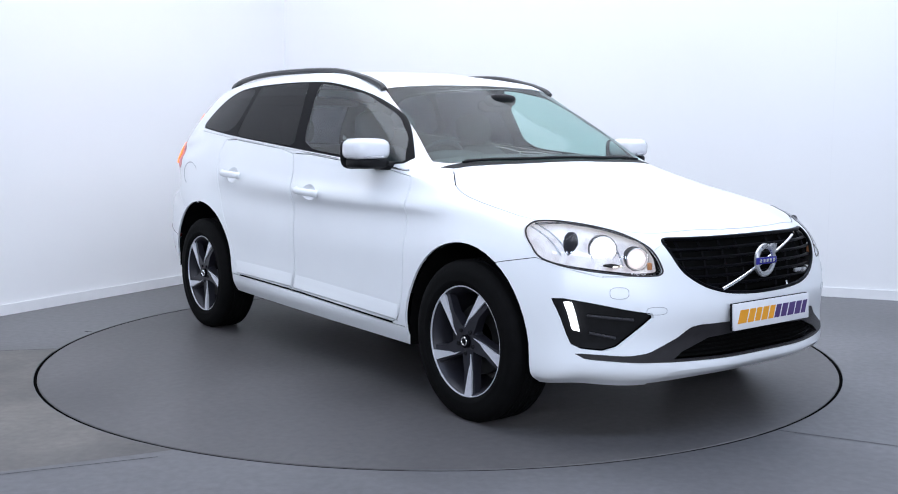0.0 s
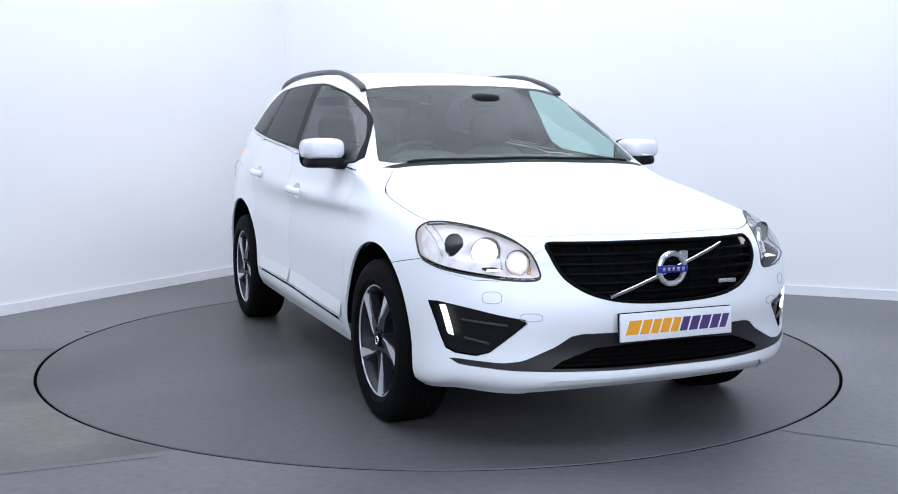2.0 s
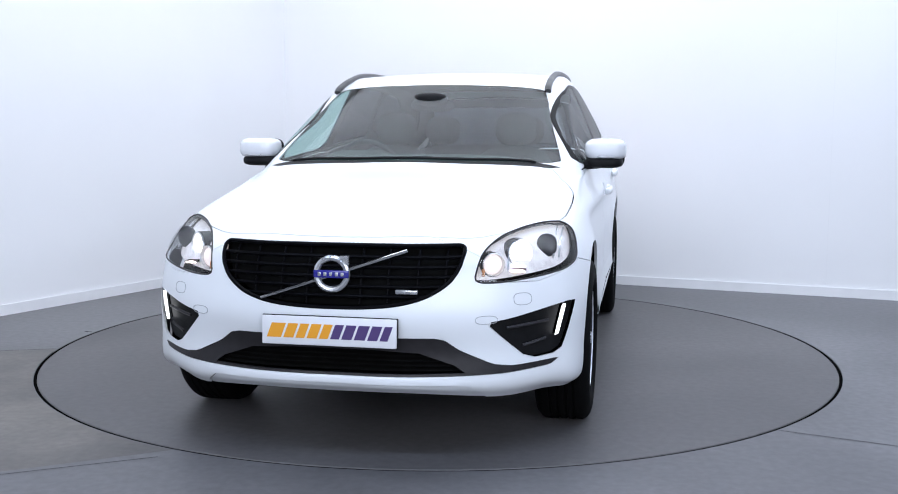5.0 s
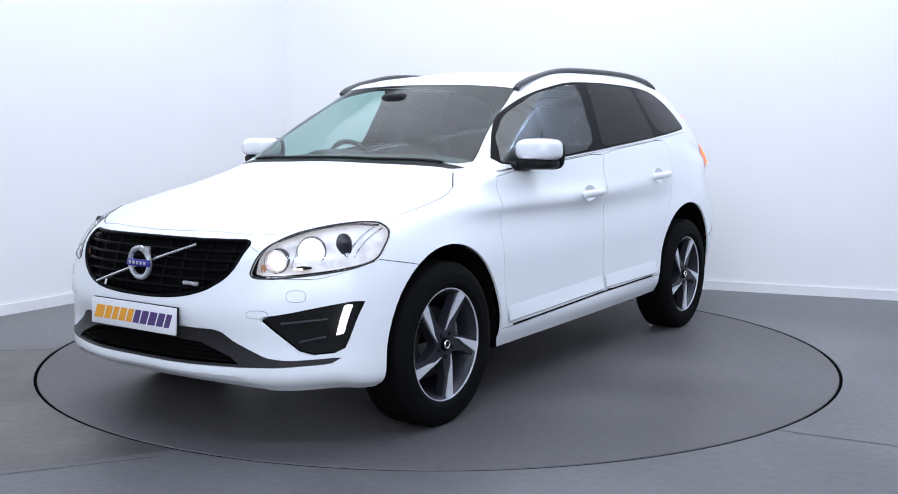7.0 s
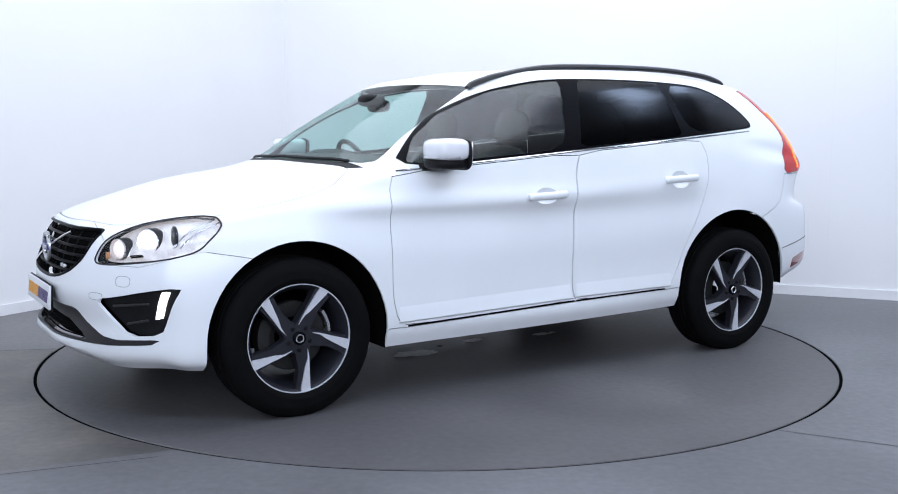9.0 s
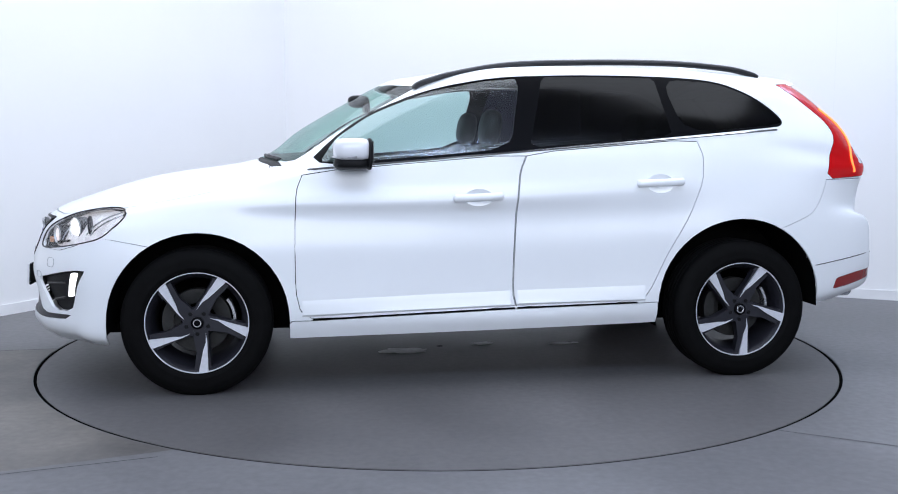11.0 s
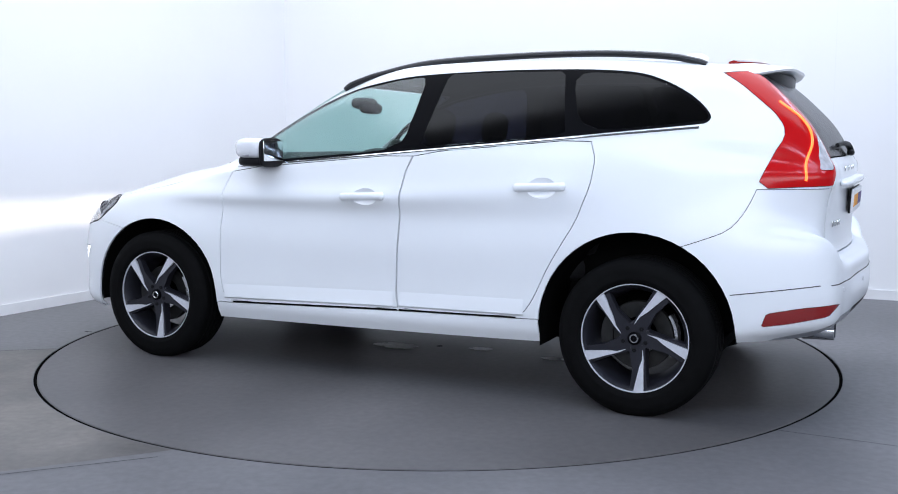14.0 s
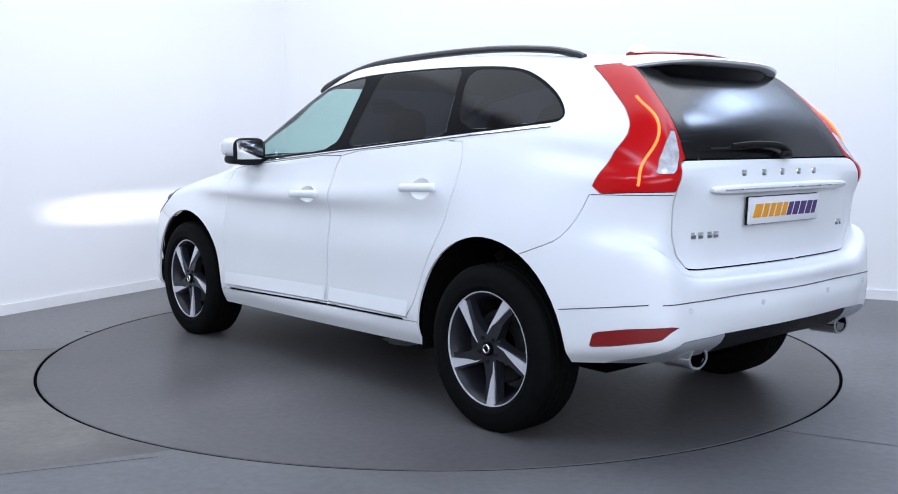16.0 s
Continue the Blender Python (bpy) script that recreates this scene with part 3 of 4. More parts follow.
CLEAR_LENS = [(.700, 1.112), (.748, 1.112), (.718, 1.166), (.668, 1.228), (.610, 1.275), (.590, 1.27), (.625, 1.184)]
SKID = [(-.6, .321), (.25, .322), (.50, .319), (.56, .275), (.60, .1), (-.6, .1)]
SILL = [(.97, .1), (.955, .33), (.935, .352), (.83, .352), (-.18, .385), (-.8, .400), (-.93, .405), (-.95, .1)]

car = tagged(new("car"), "white crossover car with black roof rails, standing on the turntable", "car")


def cup_shape(x, z):
    return Matrix.Translation((x - .005, skin_at("y", x, z, .7) + .030, z + .004)) @ Matrix.Diagonal((.088, .055, .062, 1))


def build_body():
    Skin.rest = build_skin()
    for x, z, r in ((1.378, .36, .432), (-1.378, .385, .447)):
        arch = [(x + r * math.cos(a * math.pi / 24), z + r * math.sin(a * math.pi / 24)) for a in range(25)]
        drop(cutter(arch + [(x - r, -.1), (x + r, -.1)], "y", .45, 1.2))
    got = {}
    for x, z in HANDLES:
        bm = bmesh.new()
        bmesh.ops.create_uvsphere(bm, u_segments=32, v_segments=16, radius=1, matrix=cup_shape(x, z))
        me = bpy.data.meshes.new("dent")
        bm.to_mesh(me)
        bm.free()
        drop(me)
    got["front_pane"] = take(FRONT_PANE, "y", .45, 1.1, .0006, 2, .12)
    got["rear_pane"] = take(REAR_PANE, "y", .45, 1.1, .0006, 1, .06)
    got["quarter_pane"] = take(QUARTER_PANE, "y", .45, 1.1, .0006, 2, .18)
    got["frame"] = take(SIDE_OPENING, "y", .45, 1.1, .002, 2, .24)
    got["screen"] = take(SCREEN, "x", .15, 1.35, .003, 1)
    got["rear_glass"] = take(REAR_GLASS, "x", -2.6, -1.6, .003, 0)
    got["headlamp"] = take(HEADLAMP, "x", 1.55, 2.6, .004)
    got["grille"] = take(GRILLE, "x", 1.8, 2.6, .002)
    got["run_light"] = take(RUN_LIGHT, "x", 1.7, 2.6, .001, 1, .08)
    got["fog"] = take(FOG, "x", 1.7, 2.6, .002, 1)
    got["mesh_in"] = take(MESH_IN, "x", 1.8, 2.6, .002, 0)
    got["low_trim"] = take(LOW_TRIM, "x", 1.6, 2.6, .002, 1, .12)
    got["bonnet"] = take(BONNET, "z", .6, 1.4, .006, 1)
    got["cowl"] = take(COWL, "z", 1.0, 1.4, .002, 0)
    got["skid"] = take(SKID, "x", 1.7, 2.6, .002, 1, .12)
    got["front_bumper"] = take(FRONT_BUMPER, "y", -.1, 1.2, .003, 0)
    got["tailgate"] = take(TAILGATE, "x", -2.6, -1.85, .007, 1, .12)
    got["rear_trim"] = take(REAR_TRIM, "x", -2.6, -1.85, .003, 0)
    got["rear_skid"] = take(REAR_SKID, "x", -2.6, -1.85, .003, 0)
    got["clear_lens"] = take(CLEAR_LENS, "x", -2.6, -1.9, .002, 1, .12)
    got["tail_lamp"] = take(TAIL_LAMP, "y", .40, 1.2, .003, 1)
    got["rear_light"] = take(REAR_LIGHT, "y", .4, 1.2, .002, 1, .1)
    got["rear_bumper"] = take(REAR_BUMPER, "y", -.1, 1.2, .003, 0)
    got["front_door"] = take(FRONT_DOOR, "y", .5, 1.2, .004, 1, .15)
    got["rear_door"] = take(REAR_DOOR, "y", .5, 1.2, .004, 1, .15)
    got["sill"] = take(SILL, "y", .5, 1.2, .004, 0)
    got["body"] = Skin.rest
    return got


PANELS = build_body()


def sides(name, me, label="", parent=None):
    """The left panel and its mirror image, each a part of its own."""
    smooth(me)
    a = part(name, me, None, parent or car, label)
    b = part(name, flip_y(me, name), None, parent or car, label)
    return a, b


body = part("body", both(PANELS["body"], "body"), None, car, "white painted body shell with roof and wings")
bonnet = part("bonnet", both(PANELS["bonnet"], "bonnet"), None, car)
front_bumper = part("front_bumper", both(PANELS["front_bumper"], "front_bumper"), None, car)
rear_bumper = part("rear_bumper", both(PANELS["rear_bumper"], "rear_bumper"), None, car)
tailgate = part("tailgate", both(PANELS["tailgate"], "tailgate"), None, car)
front_doors = sides("front_door", PANELS["front_door"])
rear_doors = sides("rear_door", PANELS["rear_door"])
sides("sill", PANELS["sill"])
def single(me):
    """Only the outer sheet of a pane."""
    bm = bmesh.new()
    bm.from_mesh(me)
    backs = {v for f in bm.faces if f.material_index == 1 for v in f.verts}
    gone = [f for f in bm.faces if any(v in backs for v in f.verts)]
    if len(gone) < len(bm.faces):
        bmesh.ops.delete(bm, geom=gone, context="FACES")
    bm.to_mesh(me)
    bm.free()


for key in ("screen", "rear_glass", "front_pane", "rear_pane", "quarter_pane"):
    single(PANELS[key])
screen = part("windscreen", both(recoat(PANELS["screen"], GLASS_FRONT), "windscreen"), None, car, "greenish clear windscreen glass")
part("rear_window", both(recoat(PANELS["rear_glass"], GLASS_REAR), "rear_window"), None, car, "dark tinted rear window glass")
frames = sides("window_frame", recoat(PANELS["frame"], GLOSS_BLACK), "gloss black window surround")
for pane in (screen, *sides("front_window", recoat(PANELS["front_pane"], GLASS), "greenish clear window glass")):
    pane.visible_shadow = False
sides("rear_side_window", recoat(PANELS["rear_pane"], GLASS_DARK), "dark privacy glass")
sides("quarter_window", recoat(PANELS["quarter_pane"], GLASS_DARK), "dark privacy glass")
sides("rear_reflector", recoat(PANELS["rear_light"], RED_DARK), "red reflector let into the bumper")
part("lower_trim", both(recoat(PANELS["low_trim"], GREY_TRIM), "lower_trim"), None, front_bumper, "charcoal plastic lower trim")
part("cowl_panel", both(recoat(PANELS["cowl"], DARK_TRIM), "cowl_panel"), None, car, "black plastic scuttle below the windscreen")
part("skid_plate", both(shifted(recoat(PANELS["skid"], PAINT), "skid_plate", x=-.012), "skid_plate"), None, front_bumper)
sides("rear_skid", recoat(PANELS["rear_skid"], GREY_PAINT), "silver-grey lower corner", rear_bumper)
part("rear_diffuser", both(recoat(PANELS["rear_trim"], DARK_TRIM), "rear_diffuser"), None, rear_bumper, "charcoal plastic diffuser")
part("lower_mesh", both(shifted(recoat(PANELS["mesh_in"], LINER), "lower_mesh", x=-.05), "lower_mesh"), None, front_bumper, "black recessed intake")
for k in range(5):
    z = .373 + .017 * k
    w = .47 - max(0, z - .373) * 1.3
    part("intake_bar", tube([(skin_at("x", abs(y), z, 1.6) - .022, y, z) for y in np.linspace(-w, w, 25)], .0038, 6), LINER, front_bumper)


def ellip(size, at, power=2.6, seg=24, ring=16, front=1.0):
    bm = bmesh.new()
    bmesh.ops.create_uvsphere(bm, u_segments=seg, v_segments=ring, radius=1)
    for v in bm.verts:
        c = v.co
        k = (abs(c.x) ** power + abs(c.y) ** power + abs(c.z) ** power) ** (-1 / power)
        q = c * k
        v.co = Vector((q.x * size[0] * (front if q.x > 0 else 1), q.y * size[1], q.z * size[2])) + Vector(at)
    return bm


def nose(y, z):
    return skin_at("x", abs(y), z, 1.4)


# grille
grille = part("grille", both(shifted(recoat(PANELS["grille"], LINER), "grille", x=-.06), "grille"), None, car, "gloss black grille with horizontal bars")


def grille_half(z):
    zs, ws = zip(*[(.61, .10), (.622, .25), (.652, .36), (.703, .437), (.755, .470), (.812, .482), (.836, .46)])
    return float(np.interp(z, zs, ws))


for z in (.652, .688, .724, .760, .796):
    w = grille_half(z) - .006
    bm = tube([(nose(y, z) - .022, y, z) for y in np.linspace(-w, w, 31)], .0085, 8, squash=.8)
    part("grille_bar", bm, GLOSS_BLACK, grille)
for y in (-.42, -.32, -.21, -.105, .105, .21, .32, .42):
    lo, hi = [(.62, .826), (.63, .826), (.65, .826), (.70, .826)][{.105: 0, .21: 1, .32: 2, .42: 3}[abs(y)]]
    part("grille_rib", tube([(nose(y, z) - .03, y, z) for z in np.linspace(lo, hi, 8)], .005, 6), GLOSS_BLACK, grille)
part("grille_back", box((.02, .94, .19), (2.03, 0, .72), .004), LINER, grille)
for y in (-.496, .496):
    part("grille_cheek", box((.15, .010, .10), (2.07, y, .742), .003), LINER, grille)
edge = [(y, z) for y, z in GRILLE if y > 0]
edge = edge + [(-y, z) for y, z in edge[::-1]]
edge = [tuple(p) for p in chaikin(edge, 2)]
part("grille_surround", tube([(nose(y, z) - .004, y, z) for y, z in edge + edge[:1]], .008, 8), GLOSS_BLACK, grille)
part("grille_strip", tube([(nose(y, z) + .002, y, z) for y, z in [(-.282 + .56 * k / 12, .637 + .185 * k / 12) for k in range(13)]], .0065, 8), CHROME, grille, "bright diagonal strip")
emblem = part("emblem", lathe([(.048, .004), (.052, .012), (.062, .014), (.070, .009), (.071, 0), (.050, 0)], 48, closed=True), SILVER, grille, "round silver badge with a blue band", m=pose(nose(0, .735) + .006, 0, .735, 0, 0, -90))
part("badge_band", box((.138, .012, .03), (0, .010, 0), .004), BLUE, emblem, "blue band")
for k in range(5):
    part("badge_bar", box((.012, .003, .014), (-.045 + .0225 * k, .0175, 0), .001), SILVER, emblem)
part("badge_arrow", prism([(-.047, .042), (-.042, .047), (-.048, .055), (-.034, .059), (-.035, .069), (-.068, .069), (-.068, .036), (-.058, .035), (-.055, .050)], "y", .002, .012), SILVER, emblem)
part("grille_badge", box((.012, .085, .016), (nose(.30, .672) - .006, .285, .672), .003), SILVER, grille, "small plain silver badge")

# front lamps
def mirror_parts(name, bm, mat, parents, label="", angle=35):
    me = mesh_from(bm, name, mat, angle)
    a = part(name, me, None, parents[0], label)
    b = part(name, flip_y(me, name), None, parents[1], label)
    return a, b


lamps = sides("headlamp", recoat(PANELS["headlamp"], LENS), "clear headlamp, switched on")
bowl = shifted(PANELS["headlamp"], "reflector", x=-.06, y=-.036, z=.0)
recoat(bowl, GLOWING_REFLECTOR)
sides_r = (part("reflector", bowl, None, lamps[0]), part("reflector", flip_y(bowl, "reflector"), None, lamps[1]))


def lamp_unit(y, z, depth, r, glow):
    slope = (nose(y + .03, z) - nose(y - .03, z)) / .06
    lean = math.atan(-slope)
    x = nose(y, z)
    at = pose(x - depth * math.cos(lean), y - depth * math.sin(lean), z, 0, 0, -90 + math.degrees(lean))
    bezel = lathe([(r, -.04), (r * 1.06, .0), (r * 1.14, .010), (r * 1.06, .014), (r * .98, .004), (r * .9, -.03)], 32)
    bezel.transform(at)
    mirror_parts("bezel", bezel, SILVER, lamps)
    bulb = lathe([(r * .98, -.012), (r * .9, .0), (r * .7, .008), (r * .4, .012), (r * .02, .014)], 32)
    bulb.transform(at)
    mirror_parts("lamp_lens", bulb, glow, lamps)
    barrel = lathe([(r * 1.02, -.045), (r * 1.16, -.042), (r * 1.17, .004), (r * 1.10, .006)], 32)
    barrel.transform(at)
    mirror_parts("projector_barrel", barrel, GREY_TRIM, lamps, "dark barrel round the lamp")


def spline2(points):
    return [(q.x, q.y) for q in spline([(a, b, 0) for a, b in points], 6)]


lamp_unit(.708, .796, .062, .050, LAMP_ON)
lamp_unit(.604, .762, .046, .041, LAMP_GLOW)
# dark ellipsoid added where the lamp's deep recess looks dark from the side
mirror_parts("lamp_recess_blob", ellip((.010, .040, .046), (nose(.772, .822) - .056, .768, .822), 2.4), ANTHRACITE, lamps, "dark blob standing in for the lamp's deep recess")
for y, z0, z1 in ((.655, .735, .80), (.815, .775, .885), (.835, .775, .88), (.565, .725, .80)):
    mirror_parts("reflector_rib", tube([(nose(y, z) - .045, y - .02, z) for z in np.linspace(z0, z1, 6)], .0035, 6), SILVER, lamps)
mirror_parts("brow", tube([(nose(y, z) - .012, y - .006, z) for y, z in spline2(((.575, .838), (.64, .874), (.74, .897), (.82, .893)))], .007, 8, squash=.7), GREY_TRIM, lamps, "dark brow along the top of the lamp")
mirror_parts("side_marker", box((.02, .012, .03), (nose(.552, .735) - .035, .552, .735), .005), AMBER, lamps, "amber indicator")
# the beam: a glowing filament deep in a flat dark box
shade = bmesh.new()
for sy, sz in (((-.026, -.026), (-.0035, .0035)), ((.026, .026), (-.0035, .0035)), ((-.026, .026), (-.0035, -.0035)), ((-.026, .026), (.0035, .0035))):
    q = [(-.002, sy[0], sz[0]), (.05, sy[0], sz[0]), (.05, sy[1], sz[1]), (-.002, sy[1], sz[1])]
    if sy[0] != sy[1]:
        q = [(-.002, sy[0], sz[0]), (.05, sy[0], sz[0]), (.05, sy[1], sz[0]), (-.002, sy[1], sz[0])]
    else:
        q = [(-.002, sy[0], sz[0]), (.05, sy[0], sz[0]), (.05, sy[0], sz[1]), (-.002, sy[0], sz[1])]
    shade.faces.new([shade.verts.new(v) for v in q])
shade.faces.new([shade.verts.new(v) for v in ((-.002, -.026, -.0035), (-.002, .026, -.0035), (-.002, .026, .0035), (-.002, -.026, .0035))])
bulb_face = bmesh.new()
bulb_face.faces.new([bulb_face.verts.new(v) for v in ((0, -.020, -.003), (0, .020, -.003), (0, .020, .003), (0, -.020, .003))])
AIM = pose(nose(.685, .738) - .068, .675, .738, 0, 2.2, 0)
for bm in (shade, bulb_face):
    bm.transform(AIM)
mirror_parts("beam_shade", shade, LINER, lamps)
mirror_parts("filament", bulb_face, BEAM, lamps)
outline = [tuple(q) for q in chaikin(HEADLAMP, 2)]
mirror_parts("lamp_seal", tube([(nose(y, z) - .001, y, z) for y, z in outline + outline[:1]], .0036, 6), GREY_TRIM, lamps, "dark rubber edge")
run = sides("running_light", recoat(shifted(PANELS["run_light"], "running_light", x=-.006), DRL_ON), "white upright running light, lit")
fogs = sides("fog_surround", recoat(shifted(PANELS["fog"], "fog_surround", x=-.028, y=-.012), DARK_TRIM), "black plastic corner intake")
for z0, z1 in ((.545, .528), (.475, .455)):
    mirror_parts("fog_rib", tube([(nose(y, z0 + (z1 - z0) * k / 8) - .018, y, z0 + (z1 - z0) * k / 8) for k, y in enumerate(np.linspace(.79 if z0 > .5 else .78, .645 if z0 > .5 else .70, 9))], .006, 6), GREY_TRIM, fogs)

# number plates: the dealer's plain show plates
def plate(at, back):
    p = part("number_plate", box((.014, .524, .108), (0, 0, 0), .004), PLATE_WHITE, car, "white show plate with orange and purple print")
    p.matrix_basis = at
    part("plate_holder", box((.010, .530, .114), (-.009, 0, 0), .003), DARK_TRIM, p)
    y = -.235
    for k in range(10):
        w = [.062, .045, .04, .045, .04, .04, .045, .048, .044, .036][k]
        h, s = .054, .010
        c = y + w / 2
        y += w + .0035
        prm = [(c + w / 2 - .003 - s, -h / 2), (c - w / 2 + .003 - s, -h / 2), (c - w / 2 + .003 + s, h / 2), (c + w / 2 - .003 + s, h / 2)]
        part("printed_bar", prism(prm, "x", .0068, .0085), ORANGE if k < 5 else PURPLE, p)
    return p


plate(pose(nose(0, .523) + .028, 0, .523, 0, -3, 0), False)
plate(pose(-2.222, .02, .958, 0, 2, 180), True)


# proud pieces that follow the skin
def patch(xs, zs, off, y_min=.6):
    """A strip of skin between the lines zs[0](x) and zs[1](x), set proud by off, with a rounded rim."""
    bm = bmesh.new()
    rows = []
    for x in xs:
        lo, hi = zs[0](x), zs[1](x)
        col = []
        for k in range(7):
            f = k / 6
            z = lo + (hi - lo) * f
            rim_off = -.004 if k == 0 else .0008 if k == 6 else off * (1.15 - f)
            col.append(bm.verts.new((x, skin_at("y", x, z, y_min) + rim_off, z)))
        rows.append(col)
    for a, b in zip(rows, rows[1:]):
        for k in range(6):
            bm.faces.new((a[k], b[k], b[k + 1], a[k + 1]))
    return bm


mirror_parts("door_moulding", patch(np.linspace(.885, -.155, 40), (lambda x: .368 + (.89 - x) * .026, lambda x: .452 + (.89 - x) * .026), .010), PAINT, front_doors)
mirror_parts("door_moulding", patch(np.linspace(-.19, -.86, 26), (lambda x: .40 + (-.18 - x) * .014, lambda x: .48 + (-.18 - x) * .02), .010), PAINT, rear_doors)

# black bars put the shade of the door-bottom gap into colour
mirror_parts("door_gap_line", tube([(x, skin_at("y", x, .358 + (.835 - x) * .0325, .6) + .0005, .358 + (.835 - x) * .0325) for x in np.linspace(.835, -.178, 30)], .0042, 6), LINER, front_doors, "black line drawn for the shaded gap under the door")
mirror_parts("door_gap_line", tube([(x, skin_at("y", x, .391 + (-.19 - x) * .022, .6) + .0005, .391 + (-.19 - x) * .022) for x in np.linspace(-.19, -.82, 20)], .0042, 6), LINER, rear_doors, "black line drawn for the shaded gap under the door")


def belt(x):
    return 1.176 - .0826 * (x + .217)


mirror_parts("belt_strip", tube([(x, skin_at("y", x, belt(x), .6) + .001, belt(x)) for x in np.linspace(.85, -1.62, 60)], .0055, 6), CHROME, (car, car), "thin bright strip along the waistline")

for (x, z), doors in zip(HANDLES, (front_doors, rear_doors)):
    y = skin_at("y", x, z, .7)
    bar = tube(spline([(x + .115, y + .012, z - .004), (x + .10, y + .026, z - .002), (x, y + .034, z + .002), (x - .10, y + .026, z + .006), (x - .115, y + .010, z + .008)], 5), .0145, 12, squash=1.35)
    cup = bmesh.new()
    bmesh.ops.create_uvsphere(cup, u_segments=40, v_segments=24, radius=1.002, matrix=cup_shape(x, z))
    bmesh.ops.delete(cup, geom=[v for v in cup.verts if v.co.y > skin_at("y", v.co.x, v.co.z, .7) + .003], context="VERTS")
    mirror_parts("handle_cup", cup, PAINT, doors)
    handles = mirror_parts("door_handle", bar, PAINT, doors)
    key = box((.045, .012, .020), (x - .082, y + .030, z + .004), .004)
    mirror_parts("lock_cover", key, PAINT, handles)
flap = lathe([(.078, 0), (.080, .002), (.083, .002), (.085, 0)], 40)
flap.transform(pose(-1.60, -skin_at("y", -1.60, 1.0, .6) - .0005, 1.0, 0, 0, 188))
part("fuel_flap", flap, SHUT, car)

# door mirrors
cap = ellip((.076, .106, .056), (.625, .937, 1.188), 3.6, front=1.42)
mirrors = mirror_parts("door_mirror", cap, SILVER_WHITE, (car, car), "white and black door mirror")
mirror_parts("mirror_base", ellip((.074, .096, .030), (.625, .930, 1.122), 3.4, front=1.38), DARK_TRIM, mirrors)
mirror_parts("mirror_arm", tube(spline([(.66, .90, 1.112), (.70, .83, 1.108), (.735, .79, 1.115)], 4), .022, 8), DARK_TRIM, mirrors)
mirror_parts("mirror_glass", box((.004, .165, .105), (.541, .935, 1.175), .002), CHROME, mirrors)
mirror_parts("mirror_rim", ellip((.012, .100, .076), (.556, .933, 1.166), 4.0), DARK_TRIM, mirrors)
mirror_parts("indicator", tube(spline([(.736, .90, 1.152), (.726, .97, 1.152), (.69, 1.02, 1.152), (.62, 1.036, 1.153)], 4), .006, 6), LENS_WHITE, mirrors)

# roof rails and spoiler
rail = spline([(.300, .603, 1.500), (.27, .601, 1.522), (.20, .600, 1.546), (.089, .598, 1.575), (-.209, .60, 1.625), (-.652, .602, 1.643), (-1.09, .595, 1.643), (-1.41, .58, 1.622), (-1.55, .57, 1.596), (-1.60, .565, 1.578)], 8)
mirror_parts("roof_rail", tube(rail, .019, 10, squash=.85), RAIL, (car, car), "satin black roof rail")


def build_spoiler():
    bm = bmesh.new()
    rows = []
    for y in np.linspace(-.565, .565, 33):
        s = abs(y) / .565
        x0, x1 = -1.60 + .03 * s, -1.940 + .15 * s ** 4
        top0, top1 = 1.598 - .045 * s ** 3, 1.580 - .045 * s ** 3
        rows.append([bm.verts.new(p) for p in ((x0, y, top0 + .008), ((x0 + x1) / 2, y, (top0 + top1) / 2 + .016), (x1 + .02, y, top1 + .004), (x1, y, top1 - .006), (x1 + .006, y, top1 - .016), (x1 + .03, y, top1 - .024), (x0 - .06, y, top0 - .055), (x0, y, top0 - .05))])
    for a, b in zip(rows, rows[1:]):
        for k in range(8):
            bm.faces.new((a[k], a[(k + 1) % 8], b[(k + 1) % 8], b[k]))
    bm.faces.new(rows[0])
    bm.faces.new(rows[-1][::-1])
    return bm


spoiler = part("roof_spoiler", build_spoiler(), PAINT, car, "white roof spoiler over the rear window")
part("spoiler_underside", prism([(-1.70, -.50), (-1.82, -.48), (-1.885, -.3), (-1.905, 0), (-1.885, .3), (-1.82, .48), (-1.70, .50)], "z", 1.480, 1.546), GLOSS_BLACK, spoiler, "dark panel beneath the spoiler")
strip = bmesh.new()
rows = []
for y in np.linspace(-.37, .37, 21):
    x, z = -1.775 + .09 * (y / .37) ** 2, 1.607 - .020 * (abs(y) / .565) ** 2
    rows.append([strip.verts.new(q) for q in ((x + .022, y, z + .004), (x, y, z + .011), (x - .022, y, z + .004), (x - .024, y, z - .01), (x + .024, y, z - .01))])
for a, b in zip(rows, rows[1:]):
    for k in range(5):
        strip.faces.new((a[k], a[(k + 1) % 5], b[(k + 1) % 5], b[k]))
strip.faces.new(rows[0])
strip.faces.new(rows[-1][::-1])
part("brake_light", strip, RED_DARK, spoiler, "long dark red brake light on the spoiler")
part("aerial", ellip((.075, .022, .035), (-1.42, 0, 1.645), 2.0, front=.7), PAINT, car, "white roof fin aerial")

# tail lamps
backs = {v for p in PANELS["tail_lamp"].polygons if p.material_index == 1 for v in p.vertices}
for p in PANELS["tail_lamp"].polygons:
    if any(v in backs for v in p.vertices):
        p.material_index = 1
